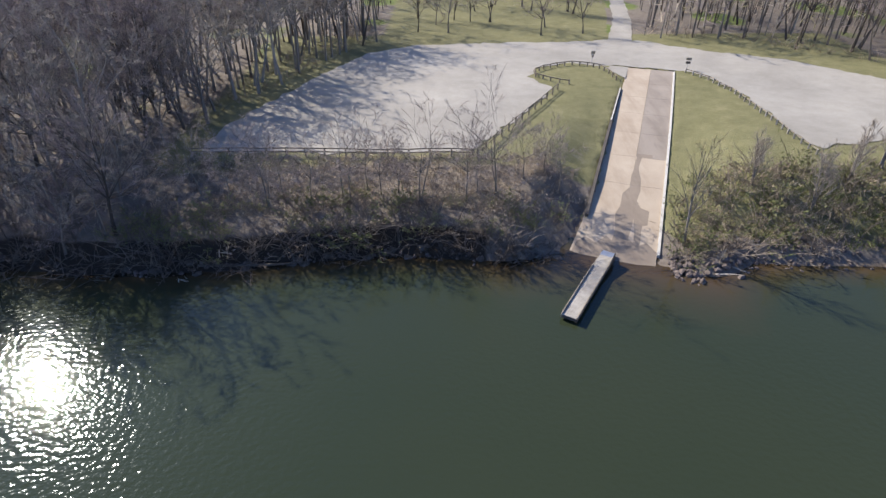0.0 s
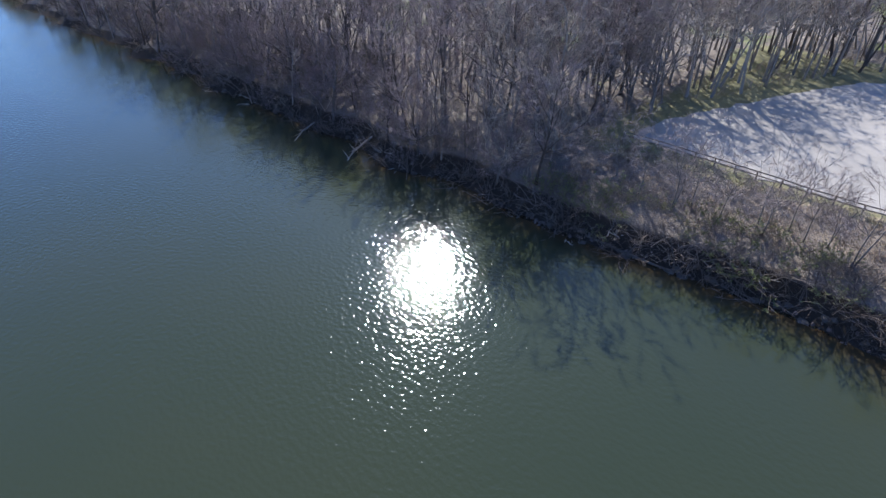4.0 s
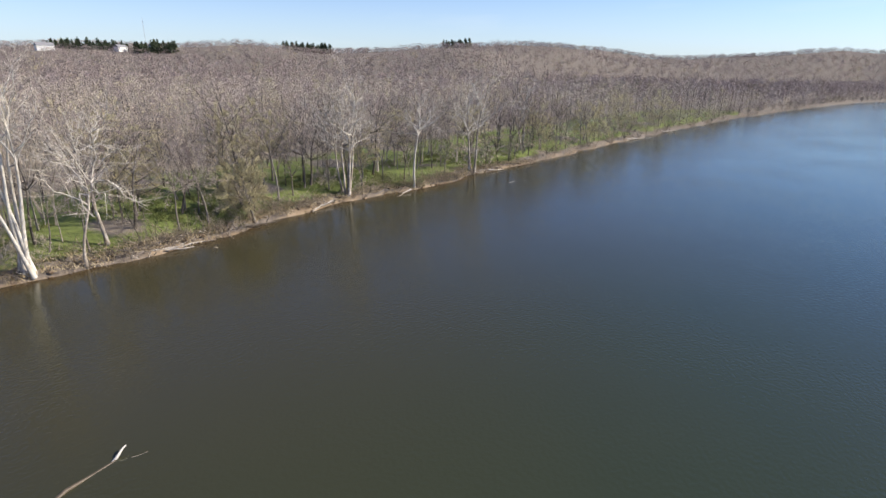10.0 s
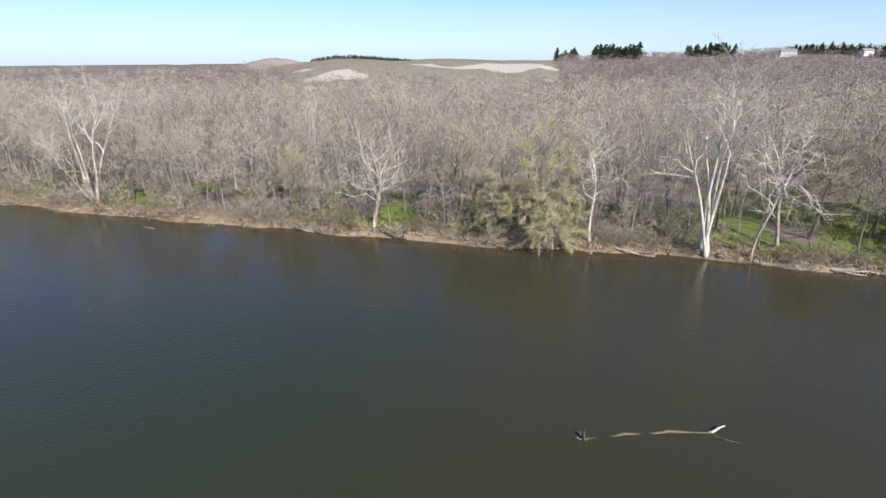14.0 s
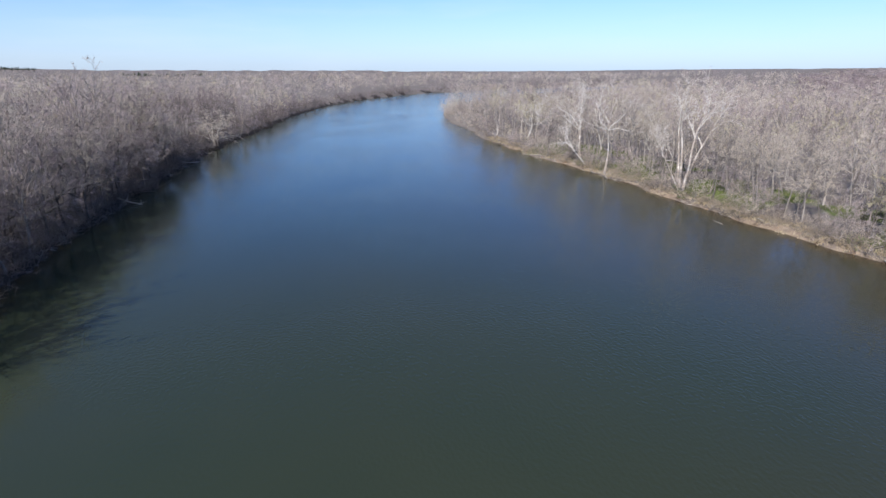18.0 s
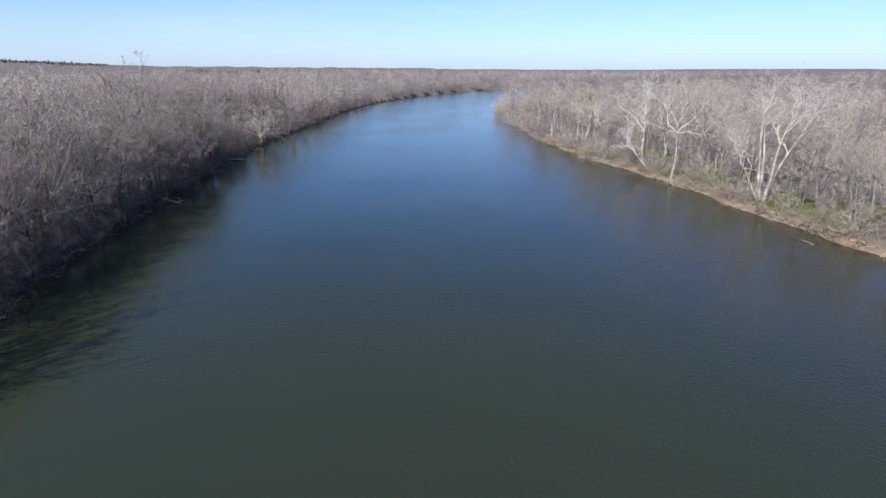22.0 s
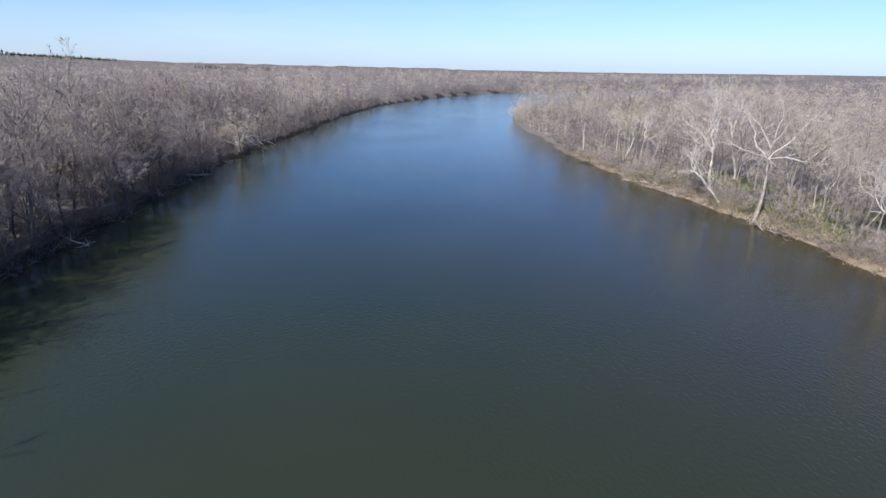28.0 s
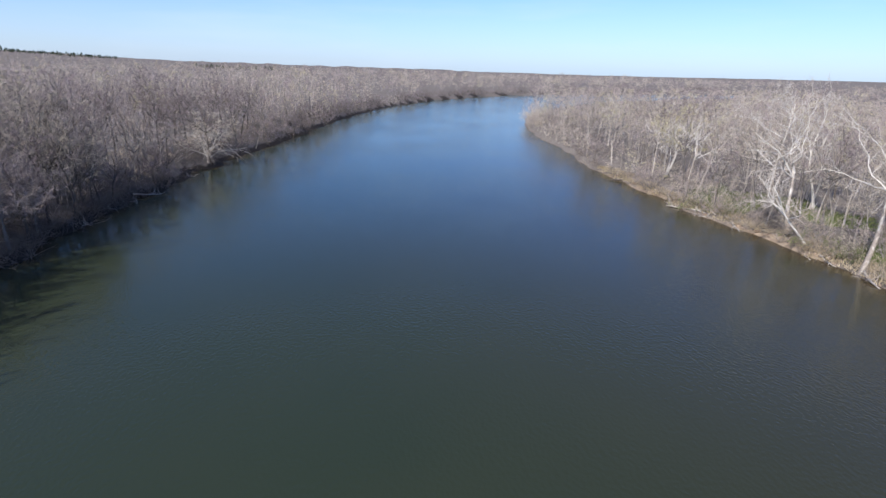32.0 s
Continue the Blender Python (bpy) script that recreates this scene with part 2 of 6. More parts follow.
# ground: leaf litter with mown grass, lush spring growth, sand and dry grass laid over it by the plan's masks
M_GROUND, nt, b = nodes_of("river_bottom_land")
n_big = noise_tex(nt, 0.05, 5, 0.65)
n_mid = noise_tex(nt, 0.5, 5, 0.7)
n_fine = noise_tex(nt, 5.0, 4, 0.75)
litter = ramp(nt, n_mid, [(0.25, (0.118, 0.098, 0.083)), (0.55, (0.205, 0.175, 0.147)), (0.8, (0.16, 0.158, 0.094))])
mown = ramp(nt, n_mid, [(0.25, (0.14, 0.138, 0.066)), (0.6, (0.205, 0.193, 0.098)), (0.8, (0.28, 0.25, 0.145))])
lush = ramp(nt, n_mid, [(0.25, (0.085, 0.11, 0.034)), (0.6, (0.16, 0.195, 0.06)), (0.8, (0.25, 0.25, 0.11))])
sand = ramp(nt, n_mid, [(0.25, (0.19, 0.135, 0.09)), (0.55, (0.30, 0.23, 0.16)), (0.8, (0.42, 0.335, 0.245))])
field = ramp(nt, n_big, [(0.3, (0.30, 0.275, 0.18)), (0.7, (0.41, 0.375, 0.26))])


def soft_mask(name, lo=0.35, hi=0.65):
    s = math_node(nt, "ADD", attr(nt, name), math_node(nt, "MULTIPLY", math_node(nt, "SUBTRACT", n_mid, 0.5), 0.9))
    return ramp(nt, s, [(lo, (0, 0, 0)), (hi, (1, 1, 1))])


col = mix(nt, soft_mask("lush"), litter, lush)
col = mix(nt, soft_mask("mown"), col, mown)
col = mix(nt, soft_mask("field"), col, field)
col = mix(nt, soft_mask("sand"), col, sand)
# near-black waterline strip: mud colour carrying the shade under the brush
col = mix(nt, soft_mask("mud_shade"), col, (0.045, 0.036, 0.028))
col = mix(nt, soft_mask("pale"), col, (0.52, 0.46, 0.40))
col = mix(nt, 0.55, col, ramp(nt, n_fine, [(0.25, (0.45, 0.45, 0.45)), (0.7, (1.15, 1.15, 1.15))]), "MULTIPLY")
link(nt, col, b.inputs["Base Color"])
b.inputs["Roughness"].default_value = 0.95
b.inputs["Specular IOR Level"].default_value = 0.15
bump(nt, b, n_fine, 0.8, 0.12)

# water: silty green-brown body under a rippled surface, clear enough at the edges to show the bed
M_WATER, nt, b = nodes_of("river_water")
nt.nodes.remove(b)
out = nt.nodes["Material Output"]
silt = ramp(nt, noise_tex(nt, 0.02, 3), [(0.3, (0.024, 0.033, 0.018)), (0.7, (0.030, 0.0365, 0.019))])
# brown towards the far bank: silt, plus the trees' brown reflection as colour
silt = mix(nt, attr(nt, "muddy"), silt, (0.0385, 0.0345, 0.017))
w1 = noise_tex(nt, 2.0, 0.0, 0.5, stretch=(1.0, 1.3, 1))
w2 = noise_tex(nt, 4.9, 0.0, 0.5)
w3 = noise_tex(nt, 0.03, 3, 0.6)
wave = math_node(nt, "ADD", math_node(nt, "MULTIPLY", w1, 1.0), math_node(nt, "MULTIPLY", w2, 0.36))
gust = math_node(nt, "MULTIPLY_ADD", w3, 1.5, 0.1)
bp = nt.nodes.new("ShaderNodeBump")
bp.inputs["Strength"].default_value, bp.inputs["Distance"].default_value = 1.0, 0.041
still = math_node(nt, "MULTIPLY_ADD", attr(nt, "still"), -0.72, 1.0)
link(nt, math_node(nt, "MULTIPLY", math_node(nt, "MULTIPLY", wave, gust), still), bp.inputs["Height"])
dif = nt.nodes.new("ShaderNodeBsdfDiffuse")
clear = nt.nodes.new("ShaderNodeBsdfTransparent")
clear.inputs["Color"].default_value = (0.78, 0.60, 0.38, 1)
body = nt.nodes.new("ShaderNodeMixShader")
shallow = math_node(nt, "ADD", attr(nt, "shallow"), math_node(nt, "MULTIPLY", math_node(nt, "SUBTRACT", noise_tex(nt, 0.12, 4), 0.5), 0.35))
link(nt, ramp(nt, shallow, [(0.7, (0, 0, 0)), (1.0, (0.5, 0.5, 0.5))]), body.inputs[0])
link(nt, mix(nt, ramp(nt, shallow, [(0.12, (0, 0, 0)), (0.8, (1, 1, 1))]), silt, (0.064, 0.043, 0.0225)), dif.inputs["Color"])
link(nt, dif.outputs[0], body.inputs[1])
link(nt, clear.outputs[0], body.inputs[2])
glos = nt.nodes.new("ShaderNodeBsdfGlossy")
glos.inputs["Roughness"].default_value = 0.055
glos.inputs["Color"].default_value = (0.88, 0.95, 0.97, 1)
fres = nt.nodes.new("ShaderNodeFresnel")
fres.inputs["IOR"].default_value = 1.333
link(nt, bp.outputs[0], glos.inputs["Normal"])
link(nt, bp.outputs[0], fres.inputs["Normal"])
top = nt.nodes.new("ShaderNodeMixShader")
link(nt, fres.outputs[0], top.inputs[0])
link(nt, body.outputs[0], top.inputs[1])
link(nt, glos.outputs[0], top.inputs[2])
link(nt, top.outputs[0], out.inputs["Surface"])


# ---------------------------------------------------------------- the lie of the land
NEAR_BANK = [(-3600, 1500), (-1200, 360), (-1000, 230), (-800, 140), (-600, 80), (-450, 50), (-400, 47), (-250, 37.5), (-187, 38), (-123, 41.2), (-80, 41.8),
             (-43, 43.4), (-27, 43.4), (-16, 45.2), (-5, 46.3), (6.6, 45.4), (11.6, 46.2), (16, 45.0), (21.5, 44.2), (24, 42.2), (28, 43.1), (31, 44.8), (37, 44.0), (44, 43.8), (85, 45.0), (111, 45.0),
             (158, 40.3), (206, 34.5), (250, 28), (301, 15), (398, -6), (490, -36), (583, -82), (672, -146), (725, -212), (785, -330), (870, -540), (1010, -830), (3600, -5000)]
FAR_BANK = [(-3600, 1300), (-1200, 240), (-1050, 118), (-959, 40), (-840, -25), (-664, -76), (-518, -93), (-400, -103), (-297, -105.5), (-196, -104.5), (-150, -102), (-125, -103.5), (-97, -100.5), (-75, -103.5),
            (-46, -100), (-36, -97.8), (-26, -96), (-10, -97.8), (9, -95.5), (30, -92.8), (47, -92.4), (66, -91.5), (112, -90), (139, -90), (165, -89.6), (193, -86), (242, -86.8), (283, -93), (323, -96), (365, -103), (430, -124), (490, -156), (560, -215),
            (620, -300), (720, -470), (900, -820), (3600, -5200)]
NX, NY = np.array(NEAR_BANK).T
FX, FY = np.array(FAR_BANK).T
LOT_Z = 4.9
LOT = [(-29.0, 61.9), (-29.8, 65.5), (-29.0, 71), (-26.2, 79), (-20.7, 95), (-14, 110), (-5, 115.5), (13.8, 117.5), (26, 117.5), (33.5, 119), (41, 118.5), (51, 109.5), (63, 103), (73, 90), (77, 78), (68, 68), (56, 64.5), (46.3, 62), (45.6, 66), (45.9, 74), (46.1, 85), (44.7, 91),
       (42.6, 95.8), (39.6, 96.4), (31.9, 99.4), (28.2, 99.3), (23.2, 101.6), (17.3, 98.6), (14.4, 93), (17.0, 88.2), (16.8, 85), (10, 72.5), (3.2, 61.6), (-10, 61.7)]
MEADOW = [(-14, 122), (36, 124), (42, 150), (52, 190), (40, 205), (-6, 205), (-14, 165)]
RU, RN = np.array((0.345, 0.939)), np.array((0.939, -0.345))      # along and across the ramp


def wiggle(x, y, s, seed):
    """Smooth noise from a few crossed waves, about -1 to 1."""
    r = np.random.RandomState(seed)
    v = 0
    for k in range(5):
        a, p, q = r.uniform(0, 6.28), r.uniform(0, 6.28), s * r.uniform(0.6, 1.7)
        v = v + np.sin((x * np.cos(a) + y * np.sin(a)) / q * 6.28 + p)
    return v / 3.0


def smooth(a, b, v):
    u = np.clip((v - a) / (b - a), 0, 1)
    return u * u * (3 - 2 * u)


def near_d(x, y):
    """Metres inland from the near bank's waterline (negative over the river)."""
    g = np.interp(x + 3, NX, NY) - np.interp(x - 3, NX, NY)
    return (y - np.interp(x, NX, NY) - (0.35 + 1.3 * smooth(30, 60, np.abs(x - 14))) * wiggle(x, 0 * x, 17, 3)) / np.sqrt(1 + (g / 6) ** 2)


def far_d(x, y):
    g = np.interp(x + 3, FX, FY) - np.interp(x - 3, FX, FY)
    return (np.interp(x, FX, FY) + 1.1 * wiggle(x, 0 * x, 19, 4) - y) / np.sqrt(1 + (g / 6) ** 2)


def inside(poly, x, y):
    c = np.zeros(np.shape(x), bool)
    for (x0, y0), (x1, y1) in zip(poly, poly[1:] + poly[:1]):
        c ^= ((y0 > y) != (y1 > y)) & (x < (x1 - x0) * (y - y0) / (y1 - y0 + 1e-9) + x0)
    return c


def ramp_z(s):
    return np.interp(s, (40, 49, 58, 66, 78, 92, 103), (-0.9, 0.0, 1.25, 2.45, 3.8, 4.65, LOT_Z + 0.02))


def wall_h(s):
    return np.interp(s, (50, 56, 62, 70, 80, 91, 96), (0.0, 0.3, 0.55, 0.45, 0.3, 0.1, 0.0))


AZ = (-180, -140, -100, -88, -74, -63, -40, -20, 40, 75, 87, 94, 100, 107, 113, 120, 129, 137, 144, 152, 165, 176, 186, 200, 208, 222, 240)
AZ_H = (8, 3, 6, 7, 12, 34, 38, 8, 10, 70, 80, 70, 62, 47, 48, 64, 64, 48, 46, 50, 43, 38, 31, 31, 30, 7, 0)


def hills(x, y):
    r = np.hypot(x, y)
    az = np.degrees(np.arctan2(-x, y))
    az = np.where(az < -100, az + 360, az)
    top = np.interp(az, AZ[2:], AZ_H[2:])
    start = np.interp(az, (60, 96, 112, 130, 180, 188, 211, 218, 240), (1250, 1250, 900, 560, 560, 500, 500, 560, 560))
    u = smooth(start, start + np.interp(az, (180, 188, 211, 218), (620, 360, 360, 620)), r)
    return u * top * (1 + 0.12 * wiggle(x, y, 420, 9)) + u * 3 * wiggle(x, y, 160, 10)


def ground_z(x, y):
    x, y = np.asarray(x, float), np.asarray(y, float)
    dn, df = near_d(x, y), far_d(x, y)
    cut = 0.9 + 1.5 * smooth(14, 8, x) * smooth(-150, -110, x)      # height of the eroded cut at the waterline
    zn = np.where(dn > 0, cut * smooth(0, 1.6 + 0.7 * (x < 14), dn) + (4.85 - cut) * smooth(0.5, 15, dn) + 0.25 * wiggle(x, y, 9, 1) * smooth(0, 6, dn) * (1 - 0.7 * smooth(10, 16, dn)), 0.25 * dn)
    zf = np.where(df > 0, 0.95 * smooth(0, 1.2, df) + 1.75 * smooth(0.8, 12, df) + 0.35 * wiggle(x, y, 13, 2) * smooth(0, 5, df), 0.25 * df)
    z = np.where(dn > df, zn, zf)
    s, c = x * RU[0] + y * RU[1], x * RN[0] + y * RN[1]
    rz, span = ramp_z(s), smooth(38, 46, s) * smooth(106, 101, s)
    right = smooth(15, 5, c) * (c > 0) * span
    z = z * (1 - right) + (rz - 0.03) * right
    cap = rz + wall_h(s)
    left = smooth(-10, -3.5, c) * (c <= 0) * smooth(42, 50, s) * smooth(106, 98, s)
    z = z * (1 - left) + np.minimum(z, cap) * left
    on = (c > np.where(s < 58, -4.6, -3.1)) & (c < 4.7) & (s > 38) & (s < 104)
    z = np.where(on, rz - 0.35, z)
    lot = inside(LOT, x, y)
    z = np.where(lot & ~on, LOT_Z - 0.12, z)
    return np.maximum(z, -3.0) + hills(x, y)


def gz(x, y):
    return float(ground_z(np.array([x]), np.array([y]))[0])


# ---------------------------------------------------------------- building helpers
def mesh_np(name, verts, tris, mats, tone=None, mat_index=None, smooth_on=False, layers=None):
    me = bpy.data.meshes.new(name)
    verts, tris = np.asarray(verts, np.float32), np.asarray(tris, np.int32)
    k = tris.shape[1]
    me.vertices.add(len(verts))
    me.vertices.foreach_set("co", verts.ravel())
    me.loops.add(tris.size)
    me.loops.foreach_set("vertex_index", tris.ravel())
    me.polygons.add(len(tris))
    me.polygons.foreach_set("loop_start", np.arange(0, tris.size, k, dtype=np.int32))
    me.polygons.foreach_set("loop_total", np.full(len(tris), k, np.int32))
    for m in mats:
        me.materials.append(m)
    if mat_index is not None:
        me.polygons.foreach_set("material_index", np.asarray(mat_index, np.int32))
    me.polygons.foreach_set("use_smooth", np.full(len(tris), smooth_on))
    if tone is not None:
        layers = dict(layers or {}, tone=tone)
    for key, val in (layers or {}).items():
        me.attributes.new(key, "FLOAT", "POINT").data.foreach_set("value", np.asarray(val, np.float32))
    me.update(calc_edges=True)
    return me


def part(name, bm, material, parent, label=""):
    """Links a bmesh as one mesh object under a thing or a part."""
    me = bpy.data.meshes.new(name)
    bm.to_mesh(me)
    bm.free()
    me.materials.append(material)
    ob = new(name, me)
    ob.parent = parent
    return tagged(ob, label)


def part_mesh(name, me, parent, label=""):
    ob = new(name, me)
    ob.parent = parent
    return tagged(ob, label)


def box(bm, size, m=None, bevel=0.0):
    r = bmesh.ops.create_cube(bm, size=1.0, matrix=(m or Matrix()) @ Matrix.Diagonal((*size, 1)))
    if bevel:
        es = list({e for v in r["verts"] for e in v.link_edges})
        bmesh.ops.bevel(bm, geom=es, offset=bevel, segments=1, affect="EDGES")
    return bm


def box_bm(size, m=None, bevel=0.0):
    return box(bmesh.new(), size, m, bevel)


def along(a, b, up=(0, 0, 1)):
    """A pose at the middle of a-b whose x axis runs from a to b."""
    a, b = Vector(a), Vector(b)
    x = (b - a).normalized()
    y = Vector(up).cross(x).normalized()
    z = x.cross(y)
    m = Matrix((x, y, z)).transposed().to_4x4()
    m.translation = (a + b) / 2
    return m


def empty(name, x, y, z, turn=0.0):
    ob = new(name)
    ob.empty_display_size = 0.3
    ob.matrix_world = pose(x, y, z, 0, 0, turn)
    return ob


# ---------------------------------------------------------------- growing trees
class Grown:
    """Tubes and thin blades gathered as numpy arrays."""

    def __init__(self):
        self.v, self.t, self.n = [], [], 0

    def tube(self, pts, radii, sides):
        pts = np.array(pts, float)
        k = len(pts)
        d = np.gradient(pts, axis=0)
        d /= np.linalg.norm(d, axis=1)[:, None] + 1e-9
        ref = np.array((1.0, 0.1, 0)) if abs(d[0][2]) > 0.6 else np.array((0, 0.1, 1.0))
        u = np.cross(d, ref)
        u /= np.linalg.norm(u, axis=1)[:, None] + 1e-9
        w = np.cross(d, u)
        a = np.arange(sides) / sides * 2 * np.pi
        ring = pts[:, None] + np.array(radii)[:, None, None] * (u[:, None] * np.cos(a)[None, :, None] + w[:, None] * np.sin(a)[None, :, None])
        self.v.append(ring.reshape(-1, 3))
        i = np.arange(k - 1)[:, None] * sides
        j = np.arange(sides)[None]
        a0, a1 = i + j, i + (j + 1) % sides
        b0, b1 = a0 + sides, a1 + sides
        self.t.append(np.concatenate([np.stack((a0, a1, b1), -1).reshape(-1, 3), np.stack((a0, b1, b0), -1).reshape(-1, 3)]) + self.n)
        self.n += k * sides

    def blades(self, base, tip, width, rng):
        base, tip = np.asarray(base), np.asarray(tip)
        d = tip - base
        side = np.cross(d, rng.normal(size=d.shape))
        side *= (np.asarray(width) / 2 / (np.linalg.norm(side, axis=1) + 1e-9))[:, None]
        k = len(base)
        self.v.append(np.stack((base - side, base + side, tip), 1).reshape(-1, 3))
        self.t.append(np.arange(3 * k).reshape(-1, 3) + self.n)
        self.n += 3 * k

    def arrays(self):
        return np.concatenate(self.v), np.concatenate(self.t)


def turned(d, ang, rng):
    """Directions d leaned by ang about random axes."""
    r = rng.normal(size=d.shape)
    r -= d * (r * d).sum(-1, keepdims=True)
    r /= np.linalg.norm(r, axis=-1, keepdims=True) + 1e-9
    return d * np.cos(ang) + r * np.sin(ang)


def bezier(p, d, length, bend, n, rng, crook=0.12):
    """A limb that starts along d and bends towards bend."""
    pts, q, dirn = [np.array(p)], np.array(p, float), np.array(d, float)
    for i in range(n):
        dirn = dirn + np.array(bend) / n + rng.normal(size=3) * crook
        dirn /= np.linalg.norm(dirn)
        q = q + dirn * length / n
        pts.append(q.copy())
    return np.array(pts)


def grow(seed, H, r0, limbs, subs, twigs, twig_len, twig_w, spread=0.34, low=0.3, trunk_sides=6, trunk_n=6, limb_n=3, limb_sides=3, lean=0.05, droop=0.0, stems=1, limb_ang=(0.55, 1.15), sub_len=0.5, wob=0.02, thick=0.55, light=False, crook=0.12, fan=0.12, dome=None, lowest=-0.45, leans=()):
    """Returns the arrays of trunk, limbs and twigs of one bare tree of height H."""
    rng = np.random.RandomState(seed)
    tr, cr, tw_ = Grown(), Grown(), Grown()
    for st in range(stems):
        fac = 1.0 if st == 0 else rng.uniform(0.72, 0.95)
        ld = rng.normal(size=2) * lean + (0 if stems == 1 else 1) * rng.normal(size=2) * fan
        if leans:
            ld, fac = np.array(leans[st][:2]), leans[st][2]
        base = np.array((0, 0, -0.5)) + (0 if stems == 1 else 1) * np.array((*rng.normal(size=2) * r0 * 1.6, 0))
        h = H * fac
        n = trunk_n
        u = np.linspace(0, 1, n + 1)
        ph = rng.uniform(0, 6.28, 4)
        pts = base + np.stack((ld[0] * h * u + wob * h * np.sin(u * 6 + ph[0]) * u, ld[1] * h * u + wob * h * np.sin(u * 6 + ph[1]) * u, u * h * (0.93 if dome is None else dome + 0.12)), 1)
        rad = r0 * fac * np.clip(1.0 - 0.86 * u ** 0.9, 0.05, 1)
        rad[0] *= 1.35
        tr.tube(pts, rad, trunk_sides)
        tb, tt_, tw = [], [], []
        k = max(3, int(limbs * (1 if stems == 1 else 0.62)))
        for i in range(k):
            f = low + (0.97 - low) * (i + rng.uniform(0, 0.9)) / k
            p = np.array([np.interp(f, u, pts[:, c]) for c in range(3)])
            ang = rng.uniform(*limb_ang) * (1.15 - 0.5 * f)
            az = i * 2.4 + rng.uniform(-0.5, 0.5)
            d = np.array((math.sin(ang) * math.cos(az), math.sin(ang) * math.sin(az), math.cos(ang)))
            L = h * spread * (1.25 - 0.75 * f) * rng.uniform(0.7, 1.2)
            if dome is not None:
                # limbs reach out to a rounded crown about the height dome
                e = lowest + (0.97 - lowest) * (i + rng.uniform(0, 1)) / k
                c_ = math.sqrt(max(0.0, 1 - e * e))
                tip = pts[-1] * np.array((1, 1, 0)) + np.array((math.cos(az) * c_ * spread * h, math.sin(az) * c_ * spread * h, h * (dome + (1 - dome) * e))) * np.array((1, 1, 1)) * rng.uniform(0.82, 1.04)
                zb = float(np.clip(tip[2] - 0.75 * spread * h * c_ - 0.12 * h, low * h, pts[-1][2] * 0.96))
                f = float(np.interp(zb, pts[:, 2], u))
                p = np.array([np.interp(f, u, pts[:, c]) for c in range(3)])
                d = tip - p
                L = float(np.linalg.norm(d))
                d = d / L - np.array((0, 0, 0.10))
            lp = bezier(p, d, L, (0, 0, 0.25 - droop), limb_n, rng, crook)
            lr = np.interp(f, u, rad) * thick
            cr.tube(lp, np.linspace(lr, max(0.012, lr * 0.2), limb_n + 1), limb_sides)
            uu = np.linspace(0, 1, limb_n + 1)
            for j in range(subs):
                g = 0.25 + 0.75 * (j + rng.uniform(0.2, 0.9)) / subs
                q = np.array([np.interp(g, uu, lp[:, c]) for c in range(3)])
                dd = turned(((lp[-1] - lp[0]) / (np.linalg.norm(lp[-1] - lp[0]) + 1e-9))[None], rng.uniform(0.4, 0.9) if dome is None else rng.uniform(0.55, 1.3), rng)[0] + np.array((0, 0, (0.25 if dome is None else 0.05) - droop))
                dd /= np.linalg.norm(dd)
                sl = L * sub_len * rng.uniform(0.6, 1.25) * (1.2 - 0.5 * g)
                sp = bezier(q, dd, sl, (0, 0, (0.25 if dome is None else 0.1) - droop), 2, rng)
                if light:
                    cr.blades(sp[:1], sp[-1:], np.array((lr * 0.9,)), rng)
                else:
                    cr.tube(sp[::2], (lr * 0.34, 0.01), 3)
                m = twigs
                w = rng.uniform(0.15, 1.0, m)
                bb = np.stack([np.interp(w, (0, 0.5, 1), sp[:, c]) for c in range(3)], 1)
                td = turned(np.repeat(((sp[-1] - sp[0]) / (sl + 1e-9))[None], m, 0), rng.uniform(0.15, 1.25 if dome is None else 1.6, (m, 1)), rng) + np.array((0, 0, 0.08 - 1.3 * droop))
                td /= np.linalg.norm(td, axis=1)[:, None] + 1e-9
                tb.append(bb)
                tt_.append(bb + td * (twig_len * rng.uniform(0.5, 1.3, m))[:, None])
                tw.append(np.full(m, twig_w))
        tw_.blades(np.concatenate(tb), np.concatenate(tt_), np.concatenate(tw), rng)
    return tr.arrays(), cr.arrays(), tw_.arrays()


